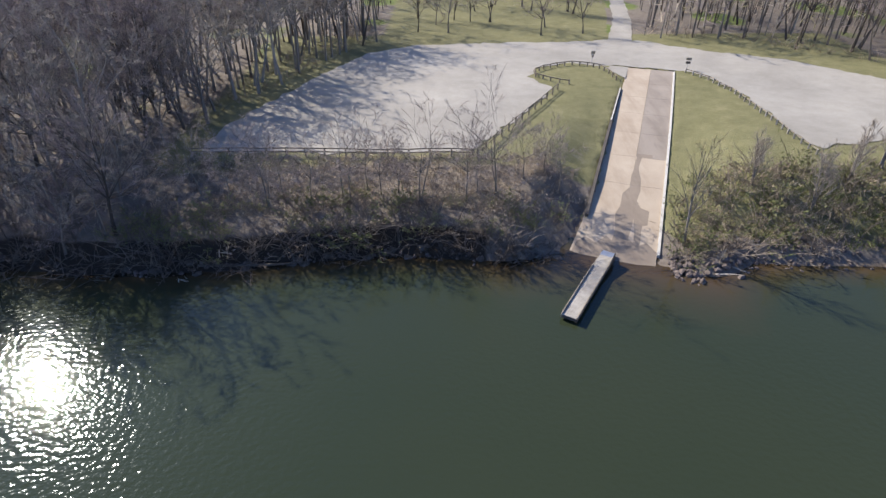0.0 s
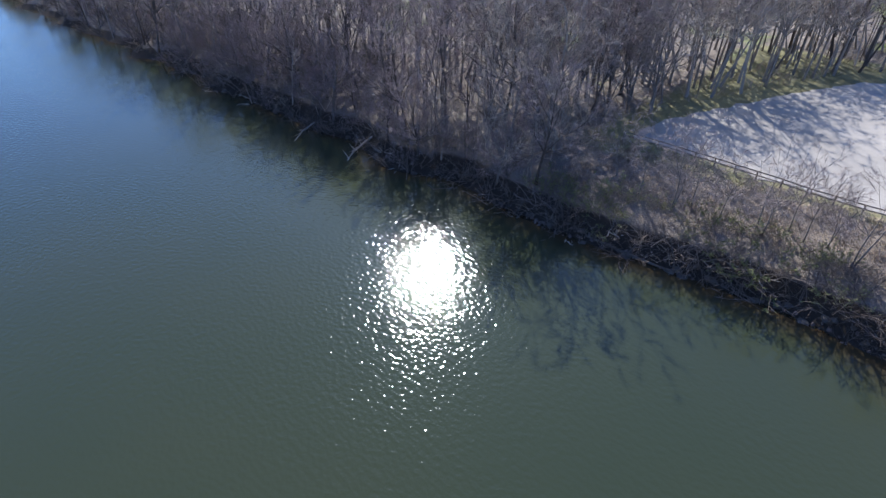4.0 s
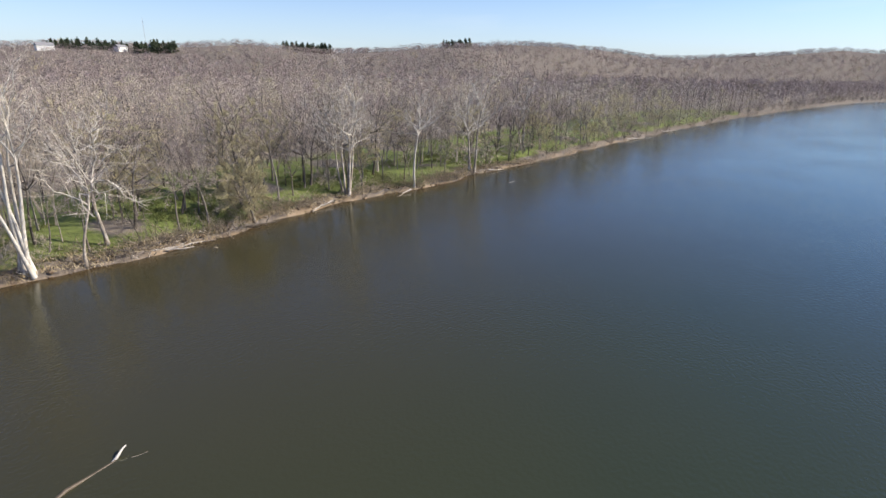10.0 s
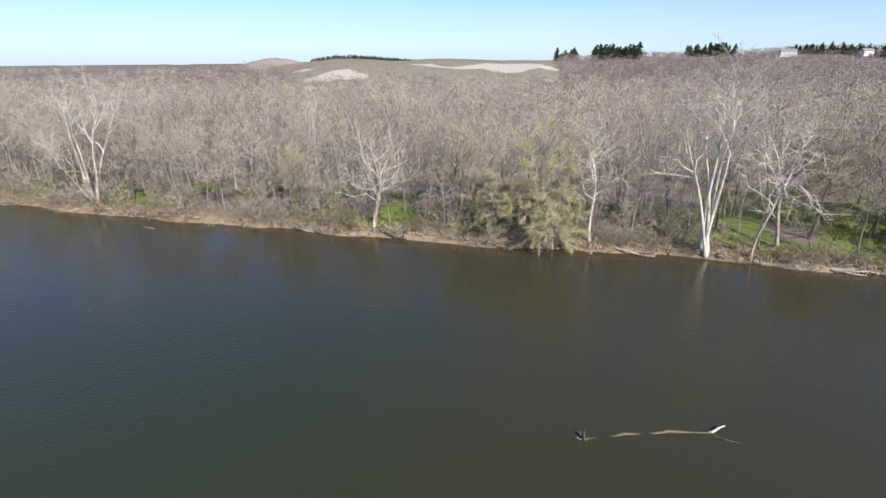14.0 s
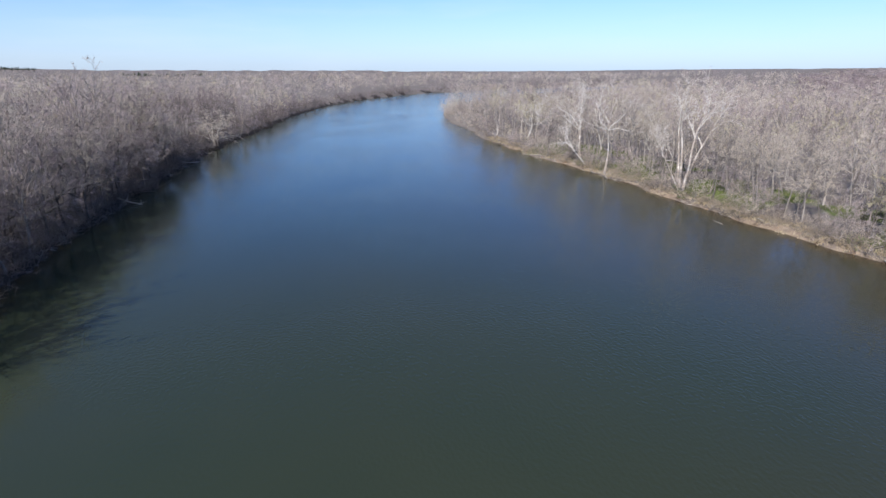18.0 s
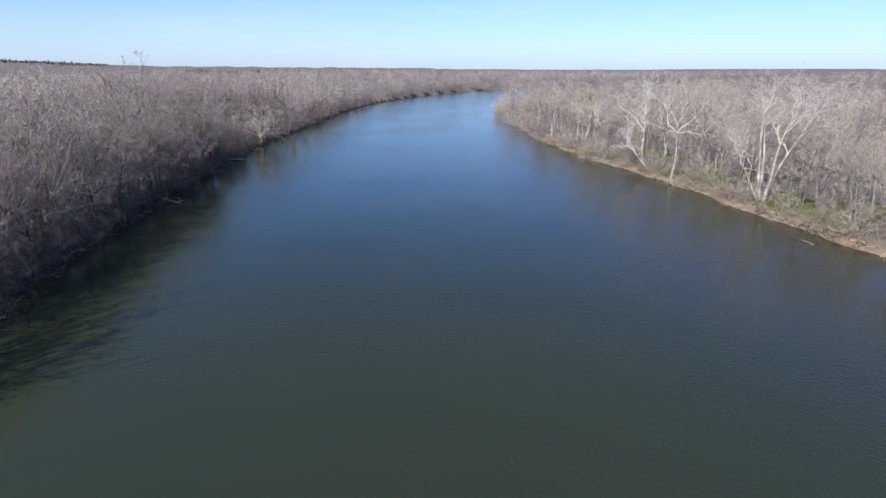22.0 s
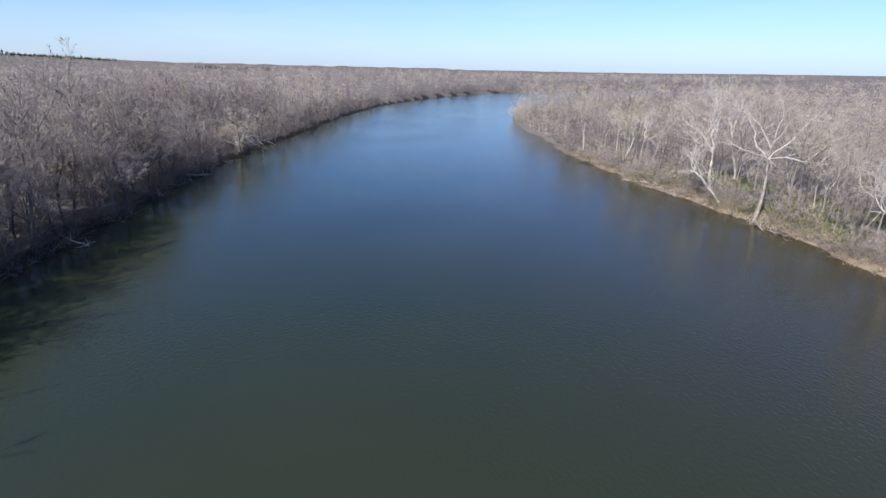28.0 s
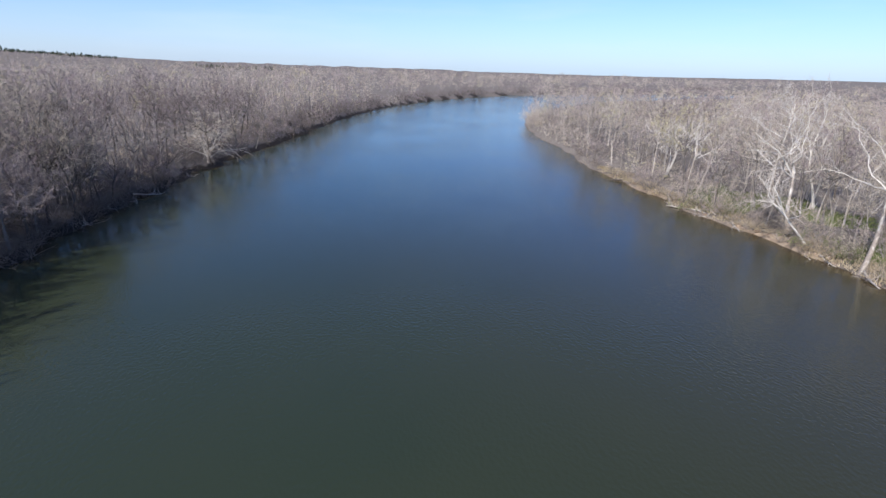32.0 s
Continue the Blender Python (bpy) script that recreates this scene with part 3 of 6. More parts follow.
def shrub(seed, H, W, stems, twigs, w, leafy=0):
    """A thicket clump of arching bare stems; leafy adds small leaf blades as a second set."""
    rng = np.random.RandomState(seed)
    g, lf = Grown(), Grown()
    tb, tt_ = [], []
    for i in range(stems):
        az, out = rng.uniform(0, 6.28), rng.uniform(0.1, 1.0)
        b0 = np.array((*rng.normal(size=2) * W * 0.22, -0.25))
        d = np.array((math.cos(az) * out, math.sin(az) * out, rng.uniform(0.9, 1.5)))
        sp = bezier(b0, d / np.linalg.norm(d), H * rng.uniform(0.6, 1.15), (math.cos(az) * 0.5, math.sin(az) * 0.5, -0.35), 3, rng)
        g.tube(sp, (0.034, 0.027, 0.02, 0.009), 3)
        f = rng.uniform(0.25, 1, twigs)
        bb = np.stack([np.interp(f, (0, 0.33, 0.67, 1), sp[:, c]) for c in range(3)], 1)
        dd = turned(np.repeat(((sp[-1] - sp[0]) / np.linalg.norm(sp[-1] - sp[0]))[None], twigs, 0), rng.uniform(0.2, 1.1, (twigs, 1)), rng)
        tb.append(bb)
        tt_.append(bb + dd * (H * 0.3 * rng.uniform(0.5, 1.2, twigs))[:, None])
    tb, tt_ = np.concatenate(tb), np.concatenate(tt_)
    g.blades(tb, tt_, np.full(len(tb), w), rng)
    if leafy:
        pick = rng.randint(0, len(tb), leafy)
        p = tb[pick] + (tt_[pick] - tb[pick]) * rng.uniform(0, 1, (leafy, 1))
        lf.blades(p, p + rng.normal(size=p.shape) * 0.16 + np.array((0, 0, 0.04)), np.full(leafy, 0.11), rng)
        return g.arrays(), lf.arrays()
    return g.arrays(), None


def scatter_mesh(name, kinds, picks, xy, z, scale, turn, tones, mats, squash=None):
    """Joins many grown plants into one mesh. kinds: list of (sets of (verts, tris)), one set for each material."""
    V, T, MI, TO = [], [], [], []
    n = 0
    for i in range(len(xy)):
        c, s = math.cos(turn[i]) * scale[i], math.sin(turn[i]) * scale[i]
        for mi, arr in enumerate(kinds[picks[i]]):
            if arr is None:
                continue
            v, t = arr
            w = np.empty_like(v)
            w[:, 0] = v[:, 0] * c - v[:, 1] * s + xy[i][0]
            w[:, 1] = v[:, 0] * s + v[:, 1] * c + xy[i][1]
            w[:, 2] = v[:, 2] * scale[i] * (1 if squash is None else squash[i]) + z[i]
            V.append(w)
            T.append(t + n)
            MI.append(np.full(len(t), mi))
            TO.append(np.full(len(v), tones[i]))
            n += len(v)
    return mesh_np(name, np.concatenate(V), np.concatenate(T), mats, np.concatenate(TO), np.concatenate(MI))


# ---------------------------------------------------------------- ground and water
def lines(lo, hi, fine0, fine1, step, grow_by=1.22, most=160):
    v = list(np.arange(fine0, fine1 + step * 0.5, step))
    s, a = step, fine1
    while a < hi:
        s = min(s * grow_by, most)
        a += s
        v.append(min(a, hi))
    s, a = step, fine0
    while a > lo:
        s = min(s * grow_by, most)
        a -= s
        v.insert(0, max(a, lo))
    return np.array(v)


def sheet(xs, ys):
    X, Y = np.meshgrid(xs, ys)
    i = np.arange(len(ys) - 1)[:, None] * len(xs) + np.arange(len(xs) - 1)[None]
    q = np.stack((i, i + 1, i + 1 + len(xs), i + len(xs)), -1).reshape(-1, 4)
    return X.ravel(), Y.ravel(), q


gx = np.unique(np.concatenate((lines(-3400, 3400, -270, 420, 3.5, 1.13, 130), np.arange(-4, 62, 0.8), np.arange(85, 400, 13.0))))
gy = np.unique(np.concatenate((lines(-3400, 3400, -116, 130, 1.7, 1.12, 130), np.arange(40, 106, 0.8), np.arange(-800, -560, 11.0))))
X, Y, Q = sheet(gx, gy)
Z = ground_z(X, Y)
DN, DF = near_d(X, Y), far_d(X, Y)
patch = wiggle(X, Y, 26, 21)
R_, A_ = np.hypot(X, Y), np.degrees(np.arctan2(-X, Y)) % 360
sand_m = 0.38 * (X > -31) * (X < 15) * smooth(5, 8, DN) * smooth(17, 14.5, DN) * (Y < 62) + np.maximum(0.62 * ((A_ > 210.4) & (A_ < 216) & (R_ > 850) & (R_ < 1200)), np.maximum(0.82 * smooth(2.0, 0.3, DF + 0.9 * patch) * (DF > -9) * smooth(330, 220, R_) * (0.6 + 0.4 * smooth(-0.5, 0.3, wiggle(X, Y, 23, 77))), (DN > -14) * (DN < 0.1) * (X > -24) * (X < 60) * 0.8))
pit = (A_ > 186) & (A_ < 213) & (R_ > 560) & (R_ < 1300)
P_ = A_ + 1.6 * wiggle(X, Y, 90, 33)
Q_ = R_ + 35 * wiggle(X, Y, 110, 34)
pale_m = ((P_ > 205) & (P_ < 211.2) & (Q_ > 670) & (Q_ < 770)) * 0.62 * smooth(-0.5, 0.0, wiggle(X, Y, 120, 31)) + ((P_ > 187) & (P_ < 200) & (Q_ > 735) & (Q_ < 790)) * 0.62 * smooth(-1.3, -0.8, wiggle(X, Y, 160, 32))
lush_m = smooth(2.5, 5, DF) * smooth(34 + 34 * smooth(0, -25, X), 14 + 16 * smooth(0, -25, X), DF) * smooth(-0.35, 0.45, patch + 0.25 + 0.6 * smooth(0, -20, X)) + smooth(20, 40, DN) * 0.55 * smooth(0.0, 0.8, patch)
lush_m = lush_m * (R_ < 430) * smooth(215, 190, X) + (Y > 118) * (Y < 220) * (X > -30) * (X < 160) * 0.5 * smooth(0.0, 0.9, patch)
mown_m = np.maximum(inside(MEADOW, X, Y) * 0.9, ((X > -36) & (X < 84) & (Y < 124) & (DN > 6.5 - 4.5 * (X > 20))) * smooth(10.5 - 8.3 * smooth(20, 27, X), 15 - 10.5 * smooth(20, 27, X), DN) * smooth(-38, -31, X) * smooth(86, 78, X))
field_m = ((A_ > 82.5) & (A_ < 88) & (R_ > 1050) & (R_ < 1420)) + 0.42 * ((A_ > 84) & (A_ < 92) & (R_ > 1528) & (R_ < 1568)) + pit * 0.45
ground = new("ground", mesh_np("ground", np.stack((X, Y, Z), 1), Q, [M_GROUND], smooth_on=True, layers={"sand": sand_m, "lush": lush_m, "mown": mown_m, "field": field_m, "pale": pale_m, "mud_shade": smooth(3.2, 1.2, DN) * (DN > -6) * ((X < 4) | (X > 52))}))
tagged(ground, "river bottom land of leaf litter, grass and sandy banks", "ground", kind="structure")

X, Y, Q = sheet(lines(-3000, 3000, -270, 420, 4.0, 1.15, 120), lines(-3000, 1600, -112, 60, 1.4, 1.15, 120))
shal = np.exp(-np.abs(near_d(X, Y)) / (2.0 + 2.2 * smooth(0, 8, X) * smooth(34, 24, X))) * 0.95 + np.exp(-np.abs(far_d(X, Y)) / 3.5) * 0.9
water = new("water", mesh_np("water", np.stack((X, Y, 0 * X), 1), Q, [M_WATER], smooth_on=True, layers={"shallow": shal, "still": np.maximum(0.92 * smooth(17 + 9 * smooth(20, 50, X), 4 + 8 * smooth(20, 50, X), -near_d(X, Y)), 0.35 * smooth(34, 5, -far_d(X, Y))), "muddy": np.maximum(smooth(95, 30, -far_d(X, Y)) * smooth(45, 8, X), smooth(55 + 28 * smooth(55, 85, X), 6, -far_d(X, Y)))}))
tagged(water, "calm rippled green-brown river water", "water", kind="structure")


def flat_poly(name, poly, z, mat, rough=0.5, seed=5):
    """A level ground patch with a slightly uneven outline."""
    pts = []
    for (x0, y0), (x1, y1) in zip(poly, poly[1:] + poly[:1]):
        k = max(2, int(math.hypot(x1 - x0, y1 - y0) / 0.6))
        for i in range(k):
            x, y = x0 + (x1 - x0) * i / k, y0 + (y1 - y0) * i / k
            pts.append((x + rough * float(wiggle(x, y, 5, seed) + 0.6 * wiggle(x, y, 1.8, seed + 2)), y + rough * float(wiggle(x, y, 5, seed + 1) + 0.6 * wiggle(x, y, 1.8, seed + 3))))
    bm = bmesh.new()
    vs = [bm.verts.new((x, y, z)) for x, y in pts]
    es = [bm.edges.new((vs[i], vs[(i + 1) % len(vs)])) for i in range(len(vs))]
    bmesh.ops.triangle_fill(bm, use_beauty=True, edges=es, normal=(0, 0, 1))
    me = bpy.data.meshes.new(name)
    bm.to_mesh(me)
    bm.free()
    me.materials.append(mat)
    return new(name, me)


tagged(flat_poly("gravel_lot", LOT, LOT_Z, M_GRAVEL, 0.4), "pale crushed-stone car park beside the river", "car park", kind="structure")
ROAD = [(34.4, 118.0), (39.4, 117.6), (45.5, 140), (53, 175), (66, 230), (90, 330), (86, 332), (62, 231), (49.5, 176), (41.5, 141)]
tagged(flat_poly("road", ROAD, LOT_Z + 0.03, M_GRAVEL, 0.2, 8), "pale gravel access road through the trees", "road", kind="structure")

_e0, _e1 = RU * 96.5 - RN * 2.9, RU * 103.6 - RN * 2.9
tagged(flat_poly("gravel_apron", [(24.6, 101.4), (27.2, 100.3), (28.7, 98.2), (29.5, 95.6), (float(_e0[0]), float(_e0[1])), (float(_e1[0]), float(_e1[1]))], LOT_Z + 0.012, M_GRAVEL, 0.05, 11), "pale crushed-stone apron at the head of the ramp", "car park", kind="structure")


# ---------------------------------------------------------------- boat ramp
def on_ramp(s, c, dz=0.0):
    p = RU * s + RN * c
    return Vector((p[0], p[1], float(ramp_z(s)) + dz))


def ramp_slab(name, s0, s1, c0, c1, mat, dz=0.0, thick=0.25, label="", flare=0.0):
    """A strip of the ramp between two stations, with its own thickness."""
    bm = bmesh.new()
    st = np.arange(s0, s1 + 0.01, (s1 - s0) / max(1, round((s1 - s0) / 2.0)))
    rows = []
    for s in st:
        cl = c0 - flare * max(0.0, (60 - s) / 12) if flare else c0
        rows.append([bm.verts.new(on_ramp(s, cl, dz)), bm.verts.new(on_ramp(s, c1, dz)), bm.verts.new(on_ramp(s, c1, dz - thick)), bm.verts.new(on_ramp(s, cl, dz - thick))])
    for a, b_ in zip(rows, rows[1:]):
        for k in range(4):
            bm.faces.new((a[k], a[(k + 1) % 4], b_[(k + 1) % 4], b_[k]))
    bm.faces.new(rows[0][::-1])
    bm.faces.new(rows[-1])
    bmesh.ops.recalc_face_normals(bm, faces=bm.faces)
    return part(name, bm, mat, boat_ramp, label)


boat_ramp = tagged(new("boat_ramp"), "two-lane concrete boat ramp sloping into the river", "boat ramp", kind="structure")
edges_s = (43, 49.5, 56, 62.5, 69, 75.5, 82, 88.5, 95, 103.2)
for s0, s1 in zip(edges_s, edges_s[1:]):
    ramp_slab("slab", s0 + 0.015, s1 - 0.015, -2.95, 0.93, M_RAMP, flare=1.1)
    ramp_slab("slab", s0 + 0.015, s1 - 0.015, 0.96, 4.55, M_RAMP_DARK if s0 > 68 else M_RAMP)
ramp_slab("kerb", 50.5, 102.6, 4.56, 4.84, M_KERB, 0.14, 0.4, "white painted kerb")
bm = bmesh.new()
st = np.arange(55, 92, 1.5)
rows = []
for s in st:
    h = float(wall_h(s)) + 0.12
    rows.append([bm.verts.new(on_ramp(s, -3.35, h)), bm.verts.new(on_ramp(s, -3.0, h)), bm.verts.new(on_ramp(s, -2.98, -0.3)), bm.verts.new(on_ramp(s, -3.35, -0.3))])
for a, b_ in zip(rows, rows[1:]):
    for k in range(4):
        bm.faces.new((a[k], a[(k + 1) % 4], b_[(k + 1) % 4], b_[k]))
bm.faces.new(rows[0][::-1])
bm.faces.new(rows[-1])
bmesh.ops.recalc_face_normals(bm, faces=bm.faces)
part("retaining_wall", bm, M_DARKWOOD, boat_ramp, "low dark retaining wall")
bm = bmesh.new()
for a, b_ in zip(st, st[1:]):
    if a > 77:
        box(bm, ((on_ramp(b_, 0) - on_ramp(a, 0)).length + 0.02, 0.16, 0.07), along(on_ramp(a, -3.18, float(wall_h(a)) + 0.165), on_ramp(b_, -3.18, float(wall_h(b_)) + 0.165)))
part("kerb", bm, M_KERB, boat_ramp, "white kerb on the wall")
# dark streaks down the right lane, and a wet fringe at the waterline
RAMP_PATCHES = [[(46, -0.3), (50, -0.25), (54, 0.1), (56.5, -0.2), (58, 0.1), (60.5, 0.2), (62, 0.8), (64.5, 0.75), (66, 1.0), (69.8, 1.0), (70.0, 2.9), (69.2, 2.95), (69.0, 1.6), (65.5, 1.55), (64.2, 1.9), (61.5, 2.0), (59.5, 1.9), (58.2, 2.4), (57.8, 3.3), (55.2, 3.35), (55, 2.85), (50, 2.7), (46, 2.9), (46, 2.3), (54, 2.1), (56, 1.75), (50, 1.6), (46, 1.75)],
        [(45.5, -4.0), (50.6, -3.6), (51.6, -2.8), (50.9, -1.6), (52.3, -0.7), (51.2, 0.4), (52.6, 1.5), (51.4, 2.6), (52.2, 3.5), (51.0, 4.5), (45.5, 4.5)]]
for w, lift in zip(RAMP_PATCHES, (0.006, 0.012)):
    bm = bmesh.new()
    fine = []
    for (s0, c0), (s1, c1) in zip(w, w[1:] + w[:1]):
        n = max(1, int(abs(s1 - s0) / 0.8))
        fine += [(s0 + (s1 - s0) * i / n, c0 + (c1 - c0) * i / n + 0.08 * float(wiggle(s0 + i * 0.7, c0, 2.5, 77))) for i in range(n)]
    vs = [bm.verts.new(on_ramp(s, c, lift)) for s, c in fine]
    bmesh.ops.triangle_fill(bm, use_beauty=True, edges=[bm.edges.new((vs[i], vs[(i + 1) % len(vs)])) for i in range(len(vs))], normal=(0, 0, 1))
    part("dark_patch", bm, M_RAMP_STREAK, boat_ramp, "dark streaks on the concrete")


# ---------------------------------------------------------------- woods
def spots(x0, x1, y0, y1, step, seed, keep):
    """Jittered places on a grid where keep(x, y) holds."""
    rng = np.random.RandomState(seed)
    xs, ys = np.meshgrid(np.arange(x0, x1, step), np.arange(y0, y1, step))
    x = (xs + rng.uniform(-0.48, 0.48, xs.shape) * step).ravel()
    y = (ys + rng.uniform(-0.48, 0.48, xs.shape) * step).ravel()
    k = keep(x, y)
    return x[k], y[k]


CLEAR = [(-31, 46), (-33.5, 62), (-32, 72), (-28, 84), (-22, 100), (-16, 113), (-8, 121), (30, 124), (60, 117), (72, 106), (84, 92), (86, 70), (70, 55), (48, 46), (25, 40), (0, 43)]
LAWN = [(-14, 114), (28, 119), (34, 119), (33, 126), (4, 127), (-12, 124)]


def open_ground(x, y):
    road = np.abs(x - np.interp(y, (118, 140, 175, 231, 331), (37, 43.5, 51, 64, 88))) < 4.5
    return inside(CLEAR, x, y) | inside(LAWN, x, y) | inside(MEADOW, x, y) | (road & (y > 110))


tall = [grow(100 + i, 20.0, 0.23, 13, 5, 26, 0.9, 0.045, spread=0.28 + 0.03 * (i % 4), low=0.25, wob=0.04, dome=0.61 + 0.03 * (i % 3), lean=0.07, crook=0.2, thick=0.55) for i in range(7)]
tall += [grow(120 + i, 17.0, 0.18, 12, 5, 26, 0.9, 0.045, spread=0.32, low=0.2, lean=0.12, wob=0.04, dome=0.62, crook=0.22, thick=0.55) for i in range(4)]
tall += [grow(140 + i, 18.0, 0.19, 14, 5, 24, 0.9, 0.045, spread=0.28, low=0.22, lean=0.06, stems=2, wob=0.04, dome=0.64, crook=0.2, thick=0.55) for i in range(3)]
bushy = [grow(160 + i, 8.5, 0.10, 13, 4, 22, 0.8, 0.04, spread=0.5, low=0.04, lean=0.10, trunk_sides=4, trunk_n=4, limb_n=3, wob=0.05, dome=0.45, crook=0.22, stems=1 + i % 2) for i in range(6)]
mid = [grow(200 + i, 18.5, 0.20, 10, 3, 19, 0.95, 0.062, spread=0.25 + 0.035 * (i % 4), low=0.4, trunk_sides=3, trunk_n=3, limb_n=1, lean=0.10, light=True, dome=0.64 + 0.03 * (i % 4), thick=0.85) for i in range(9)]


def far_tree(seed, H, W, n, w, L, foot=0.34):
    rng = np.random.RandomState(seed)
    t, c = Grown(), Grown()
    t.tube(((0, 0, -0.5), (0.02 * H, 0, H * 0.75)), (0.15, 0.05), 3)
    k = 9                                   # the crown is made of a few rounded bough clumps
    cu = (np.arange(k) + rng.uniform(0, 1, k)) / k
    ca, cr_ = rng.uniform(0, 6.28, k), np.sqrt(rng.uniform(0.1, 1, k)) * W * 0.8 * np.sqrt(np.clip(1.05 - (2 * cu - 0.75) ** 2, 0.05, 1))
    pick = rng.randint(0, k, n)
    u = np.clip(cu[pick] + rng.normal(size=n) * 0.09, 0, 1)
    px_, py_ = (cr_ * np.cos(ca))[pick] + rng.normal(size=n) * W * 0.2, (cr_ * np.sin(ca))[pick] + rng.normal(size=n) * W * 0.2
    a, r = np.arctan2(py_, px_), np.hypot(px_, py_)
    b = np.stack((r * np.cos(a), r * np.sin(a), H * (foot + (0.9 - foot) * u)), 1)
    d = np.stack((np.cos(a) * 0.7, np.sin(a) * 0.7, np.ones(n) * 0.4), 1) + rng.normal(size=(n, 3)) * 0.9
    c.blades(b, b + d * L * rng.uniform(0.6, 1.3, (n, 1)), np.full(n, w), rng)
    return t.arrays(), None, c.arrays()


far_kinds = [far_tree(300 + i, 19, 5.3, 104, 0.23, 1.1, 0.12) for i in range(6)]
vast_kinds = [far_tree(320 + i, 17, 8.5, 98, 0.56, 1.3, 0.04) for i in range(6)]


low_kinds = [far_tree(330 + i, 17, 8.5, 50, 0.62, 1.4, 0.2) for i in range(6)]


def pine(seed, H, n):
    rng = np.random.RandomState(seed)
    t, c = Grown(), Grown()
    t.tube(((0, 0, -0.5), (0, 0, H * 0.9)), (0.25, 0.05), 3)
    u = rng.uniform(0.12, 1, n)
    a = rng.uniform(0, 6.28, n)
    r = np.sqrt(1.06 - u) * H * 0.46 * rng.uniform(0.6, 1.1, n) + 0.2
    b = np.stack((0 * a, 0 * a, H * u + 0.4), 1)
    c.blades(b, b + np.stack((r * np.cos(a), r * np.sin(a), -0.25 * r), 1), np.full(n, 1.5), rng)
    return t.arrays(), None, c.arrays()


def woodland(name, label, x, y, kinds, seed, mats=None, size=(0.6, 1.18), bud=0.05, tone=(0.1, 0.9)):
    rng = np.random.RandomState(seed)
    n = len(x)
    sets = [(t, l, w, None) for t, l, w in kinds] + [(t, l, None, w) for t, l, w in kinds]
    picks = rng.randint(0, len(kinds), n) + len(kinds) * (rng.uniform(0, 1, n) < bud)
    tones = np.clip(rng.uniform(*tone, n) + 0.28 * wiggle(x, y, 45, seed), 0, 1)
    me = scatter_mesh(name, sets, picks, np.stack((x, y), 1), ground_z(x, y), rng.uniform(*size, n) * (1 + 0.13 * wiggle(x, y, 38, seed + 3)), rng.uniform(0, 6.28, n), tones, mats or [M_TRUNK, M_TRUNK, M_TWIG, M_BUD], 1 - 0.42 * smooth(700, 1000, np.hypot(x, y)) if kinds is vast_kinds else None)
    return tagged(new(name, me), label, "woodland", kind="stuff")


def tree_meshes(k, bark_mat, limb_mat, twig_mat, tn, bark_tone=None):
    t, l, w = k
    bt = tn if bark_tone is None else bark_tone
    crown = mesh_np("crown", np.concatenate((l[0], w[0])), np.concatenate((l[1], w[1] + len(l[0]))), [limb_mat, twig_mat], np.repeat((bt, tn), (len(l[0]), len(w[0]))), np.repeat((0, 1), (len(l[1]), len(w[1]))))
    return mesh_np("trunk", *t, [bark_mat], np.full(len(t[0]), bt), smooth_on=True), crown


def tree_things(x, y, kinds, seed, label, group, size=(0.8, 1.1), tone=(0.1, 0.9), bark_mat=M_TRUNK, limb_mat=M_TRUNK, twig_mat=M_TWIG, name="tree", edge=1, depth=12.0, deep_kinds=None):
    """Single bare trees, each a thing of trunk and crown on shared meshes; those deeper in the wood are joined."""
    rng = np.random.RandomState(seed)
    deep = np.maximum(near_d(x, y), far_d(x, y)) > depth
    if deep.any():
        woodland("woodland", label.replace("tree", "trees", 1), x[deep], y[deep], deep_kinds or kinds, seed + 500, size=size, bud=0.03, tone=tone)
    x, y = x[~deep], y[~deep]
    if not len(x):
        return
    made = []
    for i, k in enumerate(kinds):
        made.append(tree_meshes(k, bark_mat, limb_mat, twig_mat, rng.uniform(*tone), rng.uniform(0.05, 0.1 + 0.6 * tone[1])))
    z, inland = ground_z(x, y), np.maximum(near_d(x, y), far_d(x, y))
    for i in range(len(x)):
        k = rng.randint(len(kinds))
        ob = new(name)
        s = rng.uniform(*size) * (0.68 + 0.32 * smooth(0, 13, inland[i])) ** edge
        ob.matrix_world = pose(x[i], y[i], z[i], 0, 0, rng.uniform(0, 360)) @ Matrix.Diagonal((s * rng.uniform(0.9, 1.15), s * rng.uniform(0.9, 1.15), s, 1))
        part_mesh("trunk", made[k][0], ob)
        part_mesh("crown", made[k][1], ob)
        tagged(ob, label, "tree", group)


def keep_left(x, y):
    return (near_d(x, y) > 1.2) & (near_d(x, y) < 24) & ~open_ground(x, y)


x, y = spots(-105, -28, 38, 76, 4.3, 1, keep_left)
k = x > -52
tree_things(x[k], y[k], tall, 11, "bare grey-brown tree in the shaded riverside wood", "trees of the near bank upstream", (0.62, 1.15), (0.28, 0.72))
# lower tone range: the wood's shade put into bark and twig colour
tree_things(x[~k], y[~k], tall, 10, "bare tree in the riverside wood, toned dark for shade", "trees of the near bank upstream", (0.62, 1.15), (0.08, 0.45), deep_kinds=mid)
x, y = spots(58, 200, 28, 76, 4.0, 2, lambda x, y: (near_d(x, y) > 0.6) & (near_d(x, y) < 19) & ~open_ground(x, y))
tree_things(x, y, tall, 12, "bare grey-brown tree at the wooded water's edge", "trees of the near bank downstream", (0.85, 1.32), (0.28, 0.75), edge=0.3, deep_kinds=mid)
